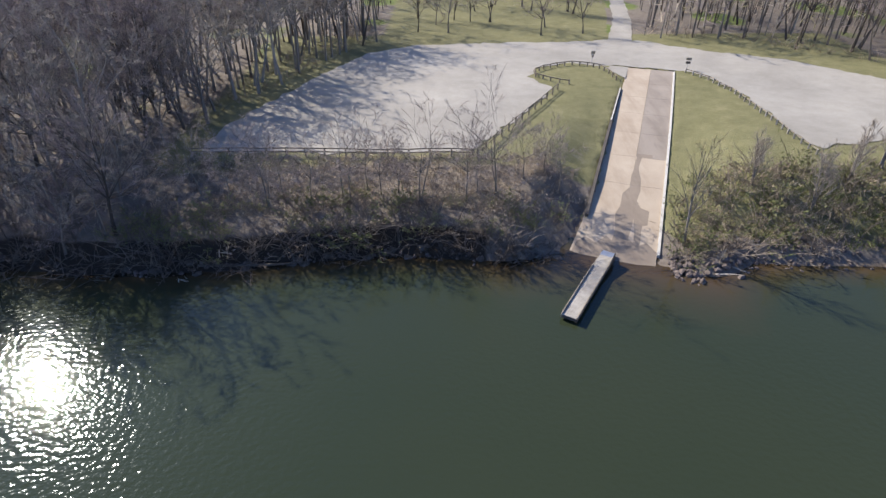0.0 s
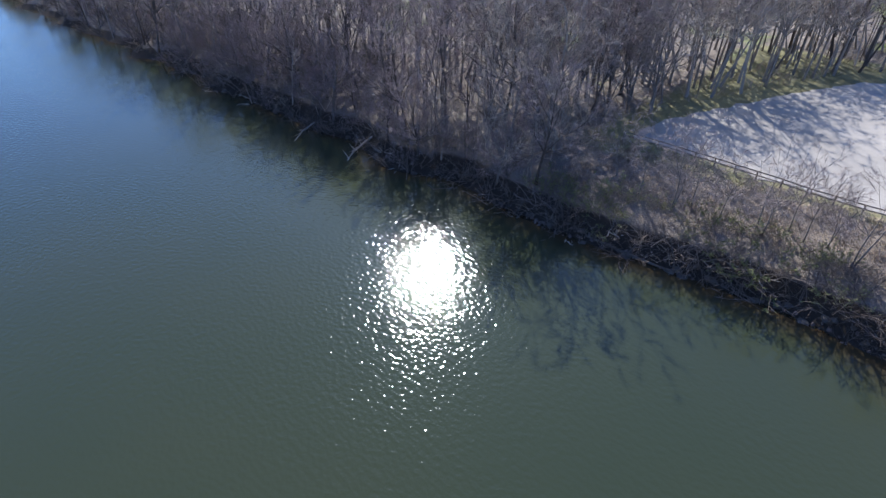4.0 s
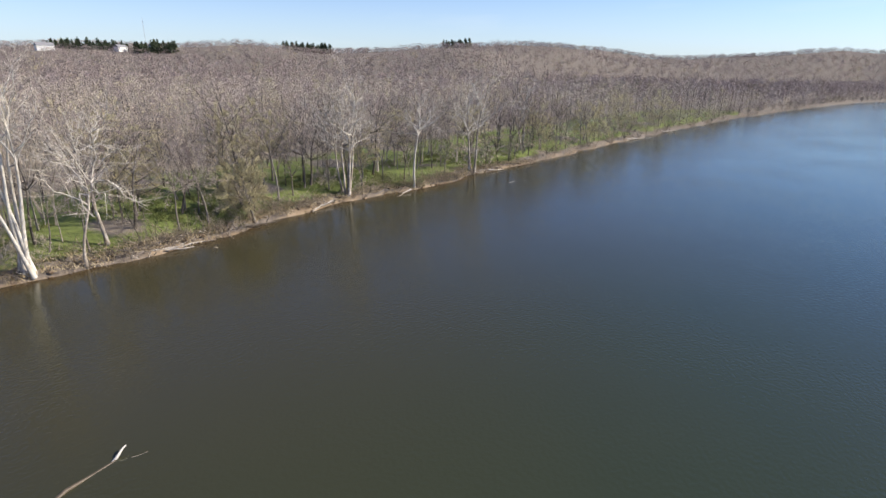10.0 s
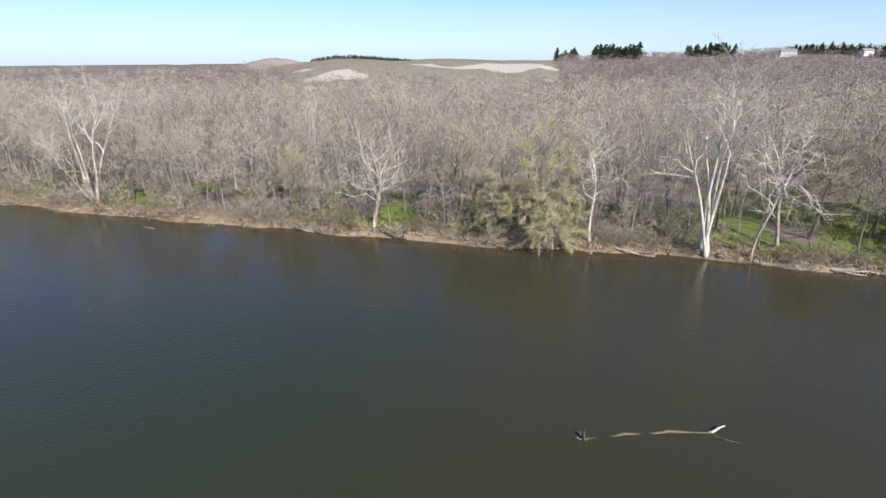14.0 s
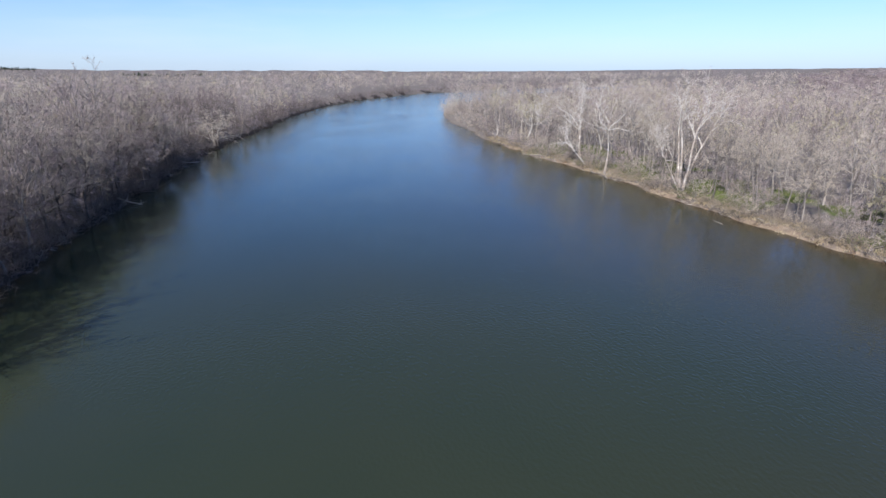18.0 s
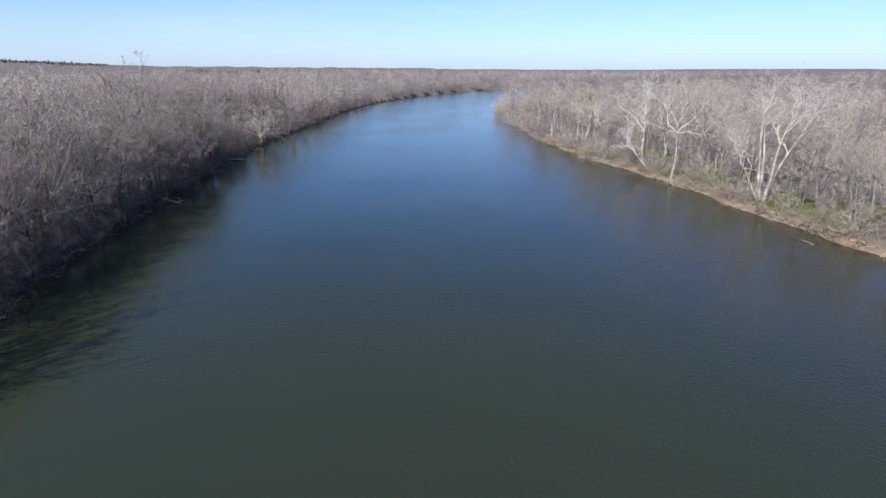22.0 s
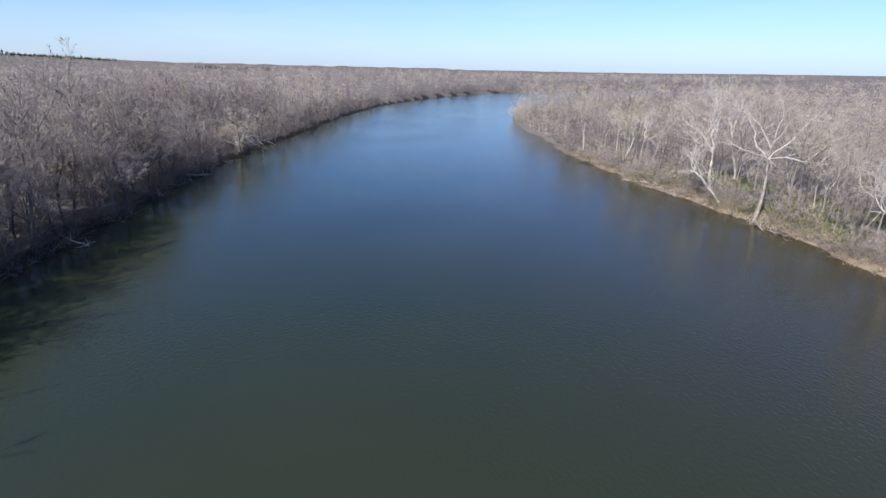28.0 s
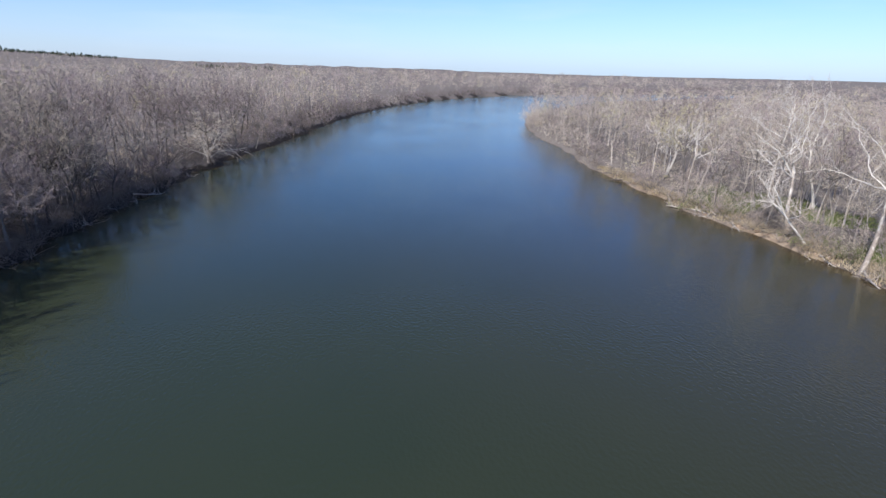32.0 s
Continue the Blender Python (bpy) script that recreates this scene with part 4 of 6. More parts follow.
open_kinds = [grow(170 + i, 20.0, 0.24, 13, 5, 23, 0.95, 0.046, spread=0.29 + 0.025 * (i % 4), low=0.46, wob=0.04, dome=0.71, lean=0.08, crook=0.2, thick=0.75) for i in range(6)]
x, y = spots(-110, 190, -130, -88, 5.3, 3, lambda x, y: (far_d(x, y) > 3.5) & (far_d(x, y) < 22) & (wiggle(x, y, 8, 25) > -0.75))
k = x > -22
tree_things(x[k], y[k], open_kinds, 13, "bare sunlit tree on the grassy sandy bank", "trees of the far bank", (0.62, 1.18), (0.3, 0.9), deep_kinds=mid)
tree_things(x[~k], y[~k], tall[:5] + open_kinds[:4], 24, "dark-stemmed bare tree on the grassy bank", "trees of the far bank upstream", (0.5, 1.3), (0.05, 0.65), deep_kinds=mid)
x, y = spots(-62, -14, 58, 128, 3.7, 8, lambda x, y: (near_d(x, y) > 24) & ~open_ground(x, y) & (x > np.interp(y, (60, 84, 113, 128), (-60, -52, -42, -36))))
tree_things(x, y, tall, 21, "bare tree at the shaded edge of the car park", "trees beside the car park", (0.95, 1.25), (0.2, 0.75), edge=0, depth=34.0, deep_kinds=mid)
x, y = spots(-30, 128, 119, 152, 6.2, 9, lambda x, y: ~open_ground(x, y))
tree_things(x, y, tall, 22, "bare tall tree behind the car park", "trees behind the car park", (0.75, 1.1), (0.15, 0.7), edge=0, deep_kinds=mid)
x, y = spots(-12, 40, 128, 200, 8.5, 29, lambda x, y: inside(MEADOW, x, y) & (wiggle(x, y, 20, 30) > -0.15) & (np.abs(x - np.interp(y, (118, 140, 175, 231), (37, 43.5, 51, 64))) > 5))
tree_things(x, y, tall, 23, "bare tree standing free on the meadow behind the car park", "trees behind the car park", (0.6, 0.95), (0.2, 0.7), edge=0, depth=500)
x, y = spots(58, 215, 18, 60, 5.4, 31, lambda x, y: (near_d(x, y) > 1.6) & (near_d(x, y) < 7) & ~open_ground(x, y))
# lowest tones: waterline shade painted into these bushy trees
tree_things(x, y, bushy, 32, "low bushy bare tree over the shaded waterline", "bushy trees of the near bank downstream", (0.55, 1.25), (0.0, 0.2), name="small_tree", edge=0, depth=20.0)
x, y = spots(-125, -30, 34, 56, 4.0, 33, lambda x, y: (near_d(x, y) > 0.3) & (near_d(x, y) < 7) & ~open_ground(x, y))
tree_things(x, y, bushy, 34, "low bushy bare tree over the shaded waterline", "bushy trees of the near bank upstream", (0.55, 1.2), (0.15, 0.65), name="small_tree", edge=0, depth=20.0)
x, y = spots(-125, 215, -118, -84, 4.3, 35, lambda x, y: (far_d(x, y) > 1.3) & (far_d(x, y) < 10) & (wiggle(x, y, 24, 36) > -0.45 + 0.75 * smooth(-2, -12, x)))
tree_things(x, y, bushy, 37, "low bushy bare tree on the sandy bank", "bushy trees of the far bank", (0.45, 1.15), (0.3, 1.0), name="small_tree", edge=0, depth=20.0)


MID_X = (-210, 330)


def zone_mid(x, y):
    dn, df = near_d(x, y), far_d(x, y)
    return (x > MID_X[0]) & (x < MID_X[1]) & (((dn > 0) & (dn < 72)) | ((df > 0) & (df < 75)))


def keep_near_mid(x, y):
    dn = near_d(x, y)
    return (dn > 1.0) & zone_mid(x, y) & ~((x > -105) & (x < -28) & (dn < 24)) & ~((x > 58) & (x < 190) & (dn < 19)) & ~open_ground(x, y) & ~((x > -62) & (x < -14) & (y > 58) & (y < 128) & (x > np.interp(y, (60, 84, 113, 128), (-60, -52, -42, -36)))) & ~((x > -30) & (x < 128) & (y > 119) & (y < 152))


def keep_far_mid(x, y):
    df = far_d(x, y)
    return (df > 3.0) & zone_mid(x, y) & ~((x > -110) & (x < 190) & (df < 22))


x, y = spots(-60, 360, -10, 240, 6.9, 4, keep_near_mid)
# near-side woods get low tones in place of the shade on their river face
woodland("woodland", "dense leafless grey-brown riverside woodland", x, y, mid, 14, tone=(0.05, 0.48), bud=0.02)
woodland("woodland", "leafless woodland along the bank upstream, toned dark for shade", *spots(-230, -60, -10, 240, 5.6, 45, keep_near_mid), mid, 19, tone=(0.08, 0.4), bud=0.01)
x, y = spots(-230, 360, -215, -80, 7.1, 44, keep_far_mid)
k = x > -22
woodland("woodland", "dense sunlit leafless woodland behind the far bank", x[k], y[k], mid, 17, tone=(0.2, 0.95), bud=0.14)
woodland("woodland", "dark-stemmed leafless woodland behind the far bank upstream", x[~k], y[~k], mid, 26, tone=(0.05, 0.7), bud=0.16)


def keep_far(x, y):
    dn, df = near_d(x, y), far_d(x, y)
    return (((dn > 1.5) & (y < 330)) | (df > 2)) & ~zone_mid(x, y) & (np.hypot(x, y) < 470) & ~open_ground(x, y)


x, y = spots(-470, 470, -470, 330, 9.4, 5, keep_far)
# raised tones put distance haze into the twig colour
woodland("woodland", "leafless woodland behind the river banks", x, y, far_kinds, 15, size=(0.7, 1.15), tone=(0.3, 0.85), bud=0.08)


def keep_vast(x, y, low):
    dn, df = near_d(x, y), far_d(x, y)
    r, az = np.hypot(x, y), np.degrees(np.arctan2(-x, y)) % 360
    bare = ((az > 186) & (az < 213) & (r > 560)) | ((az > 210) & (az < 216) & (r > 850))
    fld = ((az > 82.5) & (az < 88) & (r > 1050) & (r < 1420)) | ((az > 84) & (az < 92) & (r > 1528) & (r < 1568))
    lim = np.interp(az, (104, 112, 128, 222, 224, 312), (1900, 1650, 1330, 1330, 1650, 1650))
    thin = (np.abs(np.sin(x * 12.9898 + y * 78.233) * 43758.5) % 1 < np.interp(r, (700, 900), (1.0, 0.55))) | (not low)
    return (r >= 470) & (r < lim) & thin & ((dn > 4) | (df > 4)) & ~bare & ~fld & (((az > 222) & (az < 312)) if low else ((az > 60) & (az <= 222)))


x, y = spots(-1900, 1650, -1650, 1000, 18, 6, lambda x, y: keep_vast(x, y, False))
woodland("woodland", "leafless forest covering the distant hills", x, y, vast_kinds, 16, size=(0.8, 1.2), bud=0.02, tone=(0.1, 0.48))
x, y = spots(0, 1650, -1650, 1000, 22, 7, lambda x, y: keep_vast(x, y, True))
# pale tones carry the haze over the flat land downstream as colour
woodland("woodland", "leafless forest over the flat land downstream", x, y, low_kinds, 18, size=(0.65, 0.95), bud=0.03, tone=(0.35, 0.85))


def pole(seed, H):
    rng = np.random.RandomState(seed)
    t, c = Grown(), Grown()
    ld = rng.normal(size=2) * 0.9
    t.tube(((0, 0, -0.4), (ld[0] * 0.4, ld[1] * 0.4, H * 0.5), (ld[0], ld[1], H)), (0.10, 0.07, 0.015), 3)
    u = rng.uniform(0.4, 1.0, 34)
    b = np.stack((ld[0] * u, ld[1] * u, H * u), 1)
    a = rng.uniform(0, 6.28, 34)
    d = np.stack((np.cos(a), np.sin(a), rng.uniform(0.2, 1.4, 34)), 1)
    c.blades(b, b + d * (rng.uniform(0.7, 1.7, 34) * (1.4 - 0.6 * u))[:, None], np.full(34, 0.07), rng)
    return t.arrays(), None, c.arrays()


poles = [pole(340 + i, 10 + i * 0.9) for i in range(8)]
x, y = spots(-170, -28, 34, 95, 6.0, 91, lambda x, y: (near_d(x, y) > 1) & (near_d(x, y) < 42) & ~open_ground(x, y))
woodland("young_trees", "slender bare young trees crowding the shaded wood", x, y, poles, 92, tone=(0.3, 0.8), bud=0.0, size=(0.7, 1.2))
x, y = spots(56, 240, 10, 95, 7.5, 93, lambda x, y: (near_d(x, y) > 0.8) & (near_d(x, y) < 36) & ~open_ground(x, y))
woodland("young_trees", "slender bare young trees crowding the wooded bank", x, y, poles, 94, tone=(0.3, 0.8), bud=0.0, size=(0.7, 1.2))
x, y = spots(-160, 250, -150, -84, 7.5, 95, lambda x, y: (far_d(x, y) > 5.0) & (far_d(x, y) < 42) & (wiggle(x, y, 34, 99) > -0.2 + 0.9 * smooth(-14, -26, x)))
woodland("young_trees", "slender bare young trees in the far-bank wood", x, y, poles, 96, tone=(0.2, 0.7), bud=0.08, size=(0.7, 1.25))
x, y = spots(-30, 130, 121, 175, 5.0, 97, lambda x, y: ~open_ground(x, y) & (near_d(x, y) < 120))
woodland("young_trees", "slender bare trees behind the car park", x, y, poles, 98, tone=(0.0, 0.5), bud=0.0, size=(1.0, 1.5))

bush_kinds = [grow(180 + i, 8.0, 0.12, 9, 2, 14, 0.9, 0.085, spread=0.5, low=0.06, trunk_sides=3, trunk_n=2, limb_n=1, light=True, dome=0.5) for i in range(5)]
# near banks toned dark, far bank pale: shade and sun put into colour
x, y = spots(-420, -120, 30, 75, 4.6, 101, lambda x, y: (near_d(x, y) > 0.0) & (near_d(x, y) < 9))
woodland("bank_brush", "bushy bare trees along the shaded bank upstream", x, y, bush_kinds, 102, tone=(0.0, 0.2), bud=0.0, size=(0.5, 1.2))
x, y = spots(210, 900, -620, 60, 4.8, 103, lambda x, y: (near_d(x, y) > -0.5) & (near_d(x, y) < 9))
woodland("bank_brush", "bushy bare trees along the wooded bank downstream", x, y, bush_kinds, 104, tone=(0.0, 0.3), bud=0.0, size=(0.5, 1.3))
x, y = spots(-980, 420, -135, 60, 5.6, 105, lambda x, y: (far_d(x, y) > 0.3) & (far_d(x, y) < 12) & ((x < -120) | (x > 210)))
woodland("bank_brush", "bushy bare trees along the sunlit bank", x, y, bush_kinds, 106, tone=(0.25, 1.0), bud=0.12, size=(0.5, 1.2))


# ---------------------------------------------------------------- single trees of note on the far bank
def lone_tree(x, y, top, label, seed, r0, name="tree", mats=(M_TRUNK, M_TRUNK, M_TWIG), tone=0.6, turn=0, group="", **kw):
    z = gz(x, y)
    ob = empty(name, x, y, z, turn)
    for pn, me in zip(("trunk", "crown"), tree_meshes(grow(seed, top - z, r0, **kw), *mats, tone)):
        part_mesh(pn, me, ob)
    return tagged(ob, label, "tree", group)


SYC = dict(limbs=12, subs=6, twigs=16, twig_len=1.2, twig_w=0.045, trunk_sides=8, trunk_n=9, limb_n=7, limb_sides=5, limb_ang=(0.3, 0.95), sub_len=0.55, wob=0.08, thick=0.8, crook=0.34, fan=0.10, lowest=-0.05)
SM = (M_SYC, M_SYC, M_SYC_TWIG)
SLM = (M_SYC_LOW, M_SYC, M_SYC_TWIG)
TALL_SYC = {**SYC, "wob": 0.03, "crook": 0.26, "fan": 0.045, "lowest": 0.05, "thick": 0.72}
lone_tree(-10.2, -98.3, 35.5, "tall white-barked sycamore with several stems on the sandy bank", 901, 0.41, "sycamore_tree", SM, 0.8, 0, "sycamores", stems=5, spread=0.12, low=0.34, dome=0.66, leans=((0.01, 0.0, 1.0), (-0.10, 0.03, 0.95), (0.10, -0.02, 0.92), (0.20, 0.03, 0.80), (-0.045, 0.06, 0.97)), **{**SYC, "wob": 0.02, "crook": 0.22, "thick": 0.9, "lowest": 0.15})
lone_tree(-17.5, -97.6, 27.0, "leaning white-barked sycamore on the sandy bank", 902, 0.26, "sycamore_tree", SLM, 0.8, 70, "sycamores", spread=0.2, low=0.35, lean=0.10, dome=0.68, **SYC)
lone_tree(-22.5, -103.0, 27.0, "grey sycamore with pale upper limbs", 903, 0.38, "sycamore_tree", SLM, 0.7, 10, "sycamores", spread=0.24, low=0.42, dome=0.7, **SYC)
lone_tree(-75.8, -105.0, 34.0, "white sycamore clump of dark-footed stems at the water", 904, 0.38, "sycamore_tree", SLM, 0.8, 130, "sycamores", stems=5, spread=0.27, low=0.42, dome=0.7, **TALL_SYC)
lone_tree(-94.5, -101.5, 30.5, "slender pale sycamore on the river bank", 905, 0.36, "sycamore_tree", SM, 0.7, 250, "sycamores", spread=0.26, low=0.45, dome=0.72, **TALL_SYC)
lone_tree(-122.0, -104.0, 33.5, "white-topped sycamore with two dark feet", 906, 0.4, "sycamore_tree", SLM, 0.8, 40, "sycamores", stems=3, spread=0.28, low=0.42, dome=0.7, **TALL_SYC)
lone_tree(-160.0, -112.0, 30.0, "pale sycamore standing over the wood", 907, 0.40, "sycamore_tree", SLM, 0.7, 90, "sycamores", stems=2, spread=0.28, low=0.4, **SYC)
lone_tree(50.5, -95.2, 24.0, "white sycamore forking low into wide limbs", 908, 0.34, "sycamore_tree", SLM, 0.9, 200, "sycamores", stems=2, spread=0.34, low=0.34, lean=0.1, dome=0.68, **{**SYC, "thick": 0.62, "fan": 0.08})
lone_tree(8.7, -97.4, 25.5, "thin white sycamore on the sandy bank", 909, 0.27, "sycamore_tree", SM, 0.8, 160, "sycamores", spread=0.22, low=0.3, dome=0.66, **SYC)
VASE = {**SYC, "limbs": 8, "lowest": 0.25, "wob": 0.03, "crook": 0.3, "thick": 0.88, "fan": 0.085}
lone_tree(118.8, -93.8, 33.5, "broad white sycamore with splayed grey-footed stems", 910, 0.46, "sycamore_tree", SLM, 0.9, 0, "sycamores", stems=5, spread=0.15, low=0.36, dome=0.60, leans=((0.02, 0.05, 0.96), (-0.03, -0.10, 1.0), (0.08, 0.40, 0.56), (-0.05, -0.24, 0.90), (0.05, 0.02, 0.92)), **{**VASE, "limbs": 10, "thick": 0.8, "lowest": 0.3, "wob": 0.02, "crook": 0.2})
lone_tree(148.5, -90.5, 29.5, "white sycamore forking into wide crooked limbs", 911, 0.48, "sycamore_tree", SLM, 0.9, 60, "sycamores", spread=0.40, low=0.46, dome=0.50, **VASE)
lone_tree(168.0, -93.6, 29.5, "white sycamore forking low into crooked limbs", 912, 0.50, "sycamore_tree", SLM, 0.9, 310, "sycamores", spread=0.40, low=0.36, dome=0.46, **VASE)
lean_tree = lone_tree(161.0, -91.2, 19.0, "pale sycamore leaning far over the water", 913, 0.27, "sycamore_tree", SM, 0.8, 0, "sycamores", spread=0.36, low=0.3, dome=0.6, **VASE)
lean_tree.matrix_world = lean_tree.matrix_world @ pose(0, 0, 0, -32, 14, 0)
lone_tree(196.0, -89.5, 24.5, "grey sycamore with pale forking limbs on the bank", 916, 0.30, "sycamore_tree", SLM, 0.7, 200, "sycamores", spread=0.34, low=0.4, dome=0.52, **VASE)
lone_tree(181.0, -99.0, 32.0, "tall slender pale sycamore over the wood", 917, 0.30, "sycamore_tree", SLM, 0.7, 30, "sycamores", spread=0.18, low=0.4, dome=0.66, **VASE)
lone_tree(146.0, -104.0, 21.0, "pale sycamore with low forked limbs", 918, 0.28, "sycamore_tree", SLM, 0.8, 120, "sycamores", spread=0.36, low=0.26, dome=0.48, **VASE)
lone_tree(131.0, -97.5, 20.0, "grey leaning sycamore beside the white one", 919, 0.26, "sycamore_tree", SLM, 0.6, 280, "sycamores", stems=2, spread=0.34, low=0.3, lean=0.14, dome=0.52, **VASE)
lone_tree(178.0, -108.0, 27.0, "pale bare sycamore behind the bank", 914, 0.34, "sycamore_tree", SM, 0.7, 140, "sycamores", stems=2, spread=0.30, low=0.36, **SYC)
lone_tree(216.0, -96.0, 23.0, "pale bare sycamore behind the bank", 915, 0.34, "sycamore_tree", SM, 0.7, 20, "sycamores", stems=2, spread=0.34, low=0.34, dome=0.62, **SYC)
WIL = dict(dome=0.58, limbs=16, subs=7, twigs=90, twig_len=0.95, twig_w=0.066, trunk_sides=7, limb_n=4, limb_sides=4)
BM = (M_TRUNK, M_TRUNK, M_BUD)
lone_tree(20.0, -98.0, 27.0, "yellow-green budding willow on the bank", 930, 0.36, "willow_tree", BM, 0.65, 0, "willows", spread=0.27, low=0.2, droop=0.3, stems=2, **WIL)
lone_tree(15.0, -94.8, 14.0, "yellow-green willow drooping over the water", 931, 0.26, "willow_tree", BM, 0.8, 0, "willows", spread=0.36, low=0.16, droop=0.45, lean=0.12, **WIL)
lone_tree(27.0, -96.5, 15.0, "small budding willow on the bank", 932, 0.22, "willow_tree", BM, 0.4, 0, "willows", spread=0.42, low=0.15, droop=0.3, **WIL)
lone_tree(-56.0, -118.0, 24.0, "tree hazed with yellow-green buds", 933, 0.34, "willow_tree", BM, 0.6, 0, "willows", spread=0.36, low=0.3, droop=0.1, **WIL)
lone_tree(-48.5, -100.8, 13.5, "crooked half-leafed tree on the bank", 934, 0.32, "willow_tree", BM, 0.3, 0, "willows", spread=0.44, low=0.3, lean=0.12, **WIL)
lone_tree(-36.0, -128.0, 22.0, "tree hazed with yellow-green buds", 935, 0.30, "willow_tree", BM, 0.7, 0, "willows", spread=0.36, low=0.25, droop=0.2, **WIL)
lone_tree(-205.0, -112.0, 21.0, "rounded yellow-green budding willow", 936, 0.34, "willow_tree", BM, 0.8, 0, "willows", spread=0.40, low=0.18, droop=0.3, **WIL)
lone_tree(-285.0, -112.0, 22.0, "rounded yellow-green budding willow", 937, 0.34, "willow_tree", BM, 0.9, 0, "willows", spread=0.40, low=0.18, droop=0.3, **WIL)
for i, (x, y, top) in enumerate(((-31.0, -113.0, 17.0), (-67.0, -124.0, 21.0), (-86.0, -112.0, 15.0), (-104.0, -119.0, 20.0), (-137.0, -117.0, 21.0), (-168.0, -110.0, 18.0), (-243.0, -114.0, 20.0), (36.0, -110.0, 19.0), (74.0, -104.0, 15.0))):
    lone_tree(x, y, top, "bare tree hazed with yellow-green buds", 970 + i, 0.28, "willow_tree", BM, 0.35 + 0.06 * i, 40 * i, "budding trees", spread=0.3 + 0.03 * (i % 3), low=0.3, droop=0.05, **{**WIL, "twigs": 44})
# tall trees that stand over the near-bank wood downstream
TAL = dict(limbs=11, subs=5, twigs=24, twig_len=1.1, twig_w=0.06, limb_n=4, limb_sides=4, spread=0.22, low=0.45, dome=0.74, crook=0.2, lean=0.015, thick=0.7)
lone_tree(190.5, 54.0, 35.0, "tall bare tree rising over the wood", 940, 0.42, tone=0.5, group="tall trees", **TAL)
lone_tree(197.0, 62.0, 34.0, "tall bare tree rising over the wood", 941, 0.40, tone=0.4, group="tall trees", **TAL)
lone_tree(245.0, 29.0, 15.5, "pale fallen-headed tree bent over the water", 942, 0.34, mats=(M_SYC_LOW, M_SYC, M_TWIG), tone=0.8, limbs=18, subs=6, twigs=16, twig_len=1.3, twig_w=0.07, spread=0.6, low=0.1, lean=0.25, droop=0.55, stems=3, crook=0.2)
lone_tree(112.3, 46.8, 23.0, "bare grey tree at the wooded water's edge", 943, 0.30, tone=0.5, limbs=12, subs=5, twigs=14, twig_len=1.4, twig_w=0.05, spread=0.3, low=0.3)

# ---------------------------------------------------------------- saplings on the near bank before the fence
SAP = dict(limbs=14, subs=5, twigs=14, twig_len=0.7, twig_w=0.022, crook=0.12, trunk_sides=5, limb_n=3, limb_sides=3, low=0.25, wob=0.02, limb_ang=(0.3, 0.65))
for i, (x, y, top) in enumerate(((-18.6, 51.8, 13.6), (-17.2, 52.6, 11.5), (-14.3, 52.7, 10.5), (-10.4, 52.2, 13.6), (-8.3, 54.2, 12.4), (-6.8, 53.4, 11.0), (-2.4, 52.3, 14.2), (2.6, 52.2, 13.3), (3.8, 53.6, 11.2), (6.0, 53.4, 17.2), (9.1, 55.7, 10.8), (11.7, 57.2, 10.0), (-4.9, 53.9, 9.5), (-22.5, 51.0, 12.5), (-26.0, 52.5, 13.0), (13.4, 55.8, 9.5))):
    lone_tree(x, y, top + 1.0, "thin bare sapling among the bank brush", 950 + i, 0.09 + 0.02 * (top > 13), "sapling", (M_TRUNK, M_TRUNK, M_TWIG), 0.45, 0, "saplings", spread=0.27 + 0.04 * (i % 3), stems=1 + (i % 3 == 0), dome=0.5, **{**SAP, "limbs": 13, "low": 0.3, "twigs": 20, "twig_w": 0.022, "twig_len": 0.85, "limb_ang": (0.35, 0.75)})
lone_tree(24.9, 47.3, 12.4, "small bare tree beside the boat ramp", 980, 0.16, "sapling", (M_TRUNK, M_TRUNK, M_BUD), 0.5, 0, "saplings", spread=0.36, **SAP)
for i, (x, y, top) in enumerate(((34.5, 54.7, 9.6), (45.2, 54.5, 10.6), (39.5, 51.0, 9.8), (50.0, 57.0, 11.5), (54.0, 52.0, 12.5), (57.0, 58.0, 13.0))):
    lone_tree(x, y, top, "bushy bare small tree in the bank thicket", 985 + i, 0.12, "sapling", (M_TRUNK, M_TRUNK, M_TWIG), 0.6, 0, "saplings", spread=0.4, stems=3, **SAP)

# ---------------------------------------------------------------- thickets
brush_kinds = [shrub(400 + i, 3.2, 2.6, 16, 7, 0.035) for i in range(6)]
leafy_kinds = [shrub(420 + i, 2.8, 2.8, 13, 6, 0.035, leafy=300) for i in range(4)]
brush_me = [mesh_np("crown", *k[0], [M_BRUSH], np.full(len(k[0][0]), 0.15 + 0.1 * i)) for i, k in enumerate(brush_kinds)]
# bush crowns in the darker copy, so the bank's shade is in their colour
shade_me = [mesh_np("crown", *k[0], [M_BRUSH_SHADE], np.full(len(k[0][0]), 0.1 + 0.15 * i)) for i, k in enumerate(brush_kinds)]
pale_me = [mesh_np("crown", *k[0], [M_BRUSH], np.full(len(k[0][0]), 0.35 + 0.07 * i)) for i, k in enumerate(brush_kinds)]
leafy_me = [(mesh_np("crown", *k[0], [M_BRUSH], np.full(len(k[0][0]), 0.35)), mesh_np("foliage", *k[1], [M_LEAF], np.full(len(k[1][0]), 0.2 + 0.2 * i))) for i, k in enumerate(leafy_kinds)]


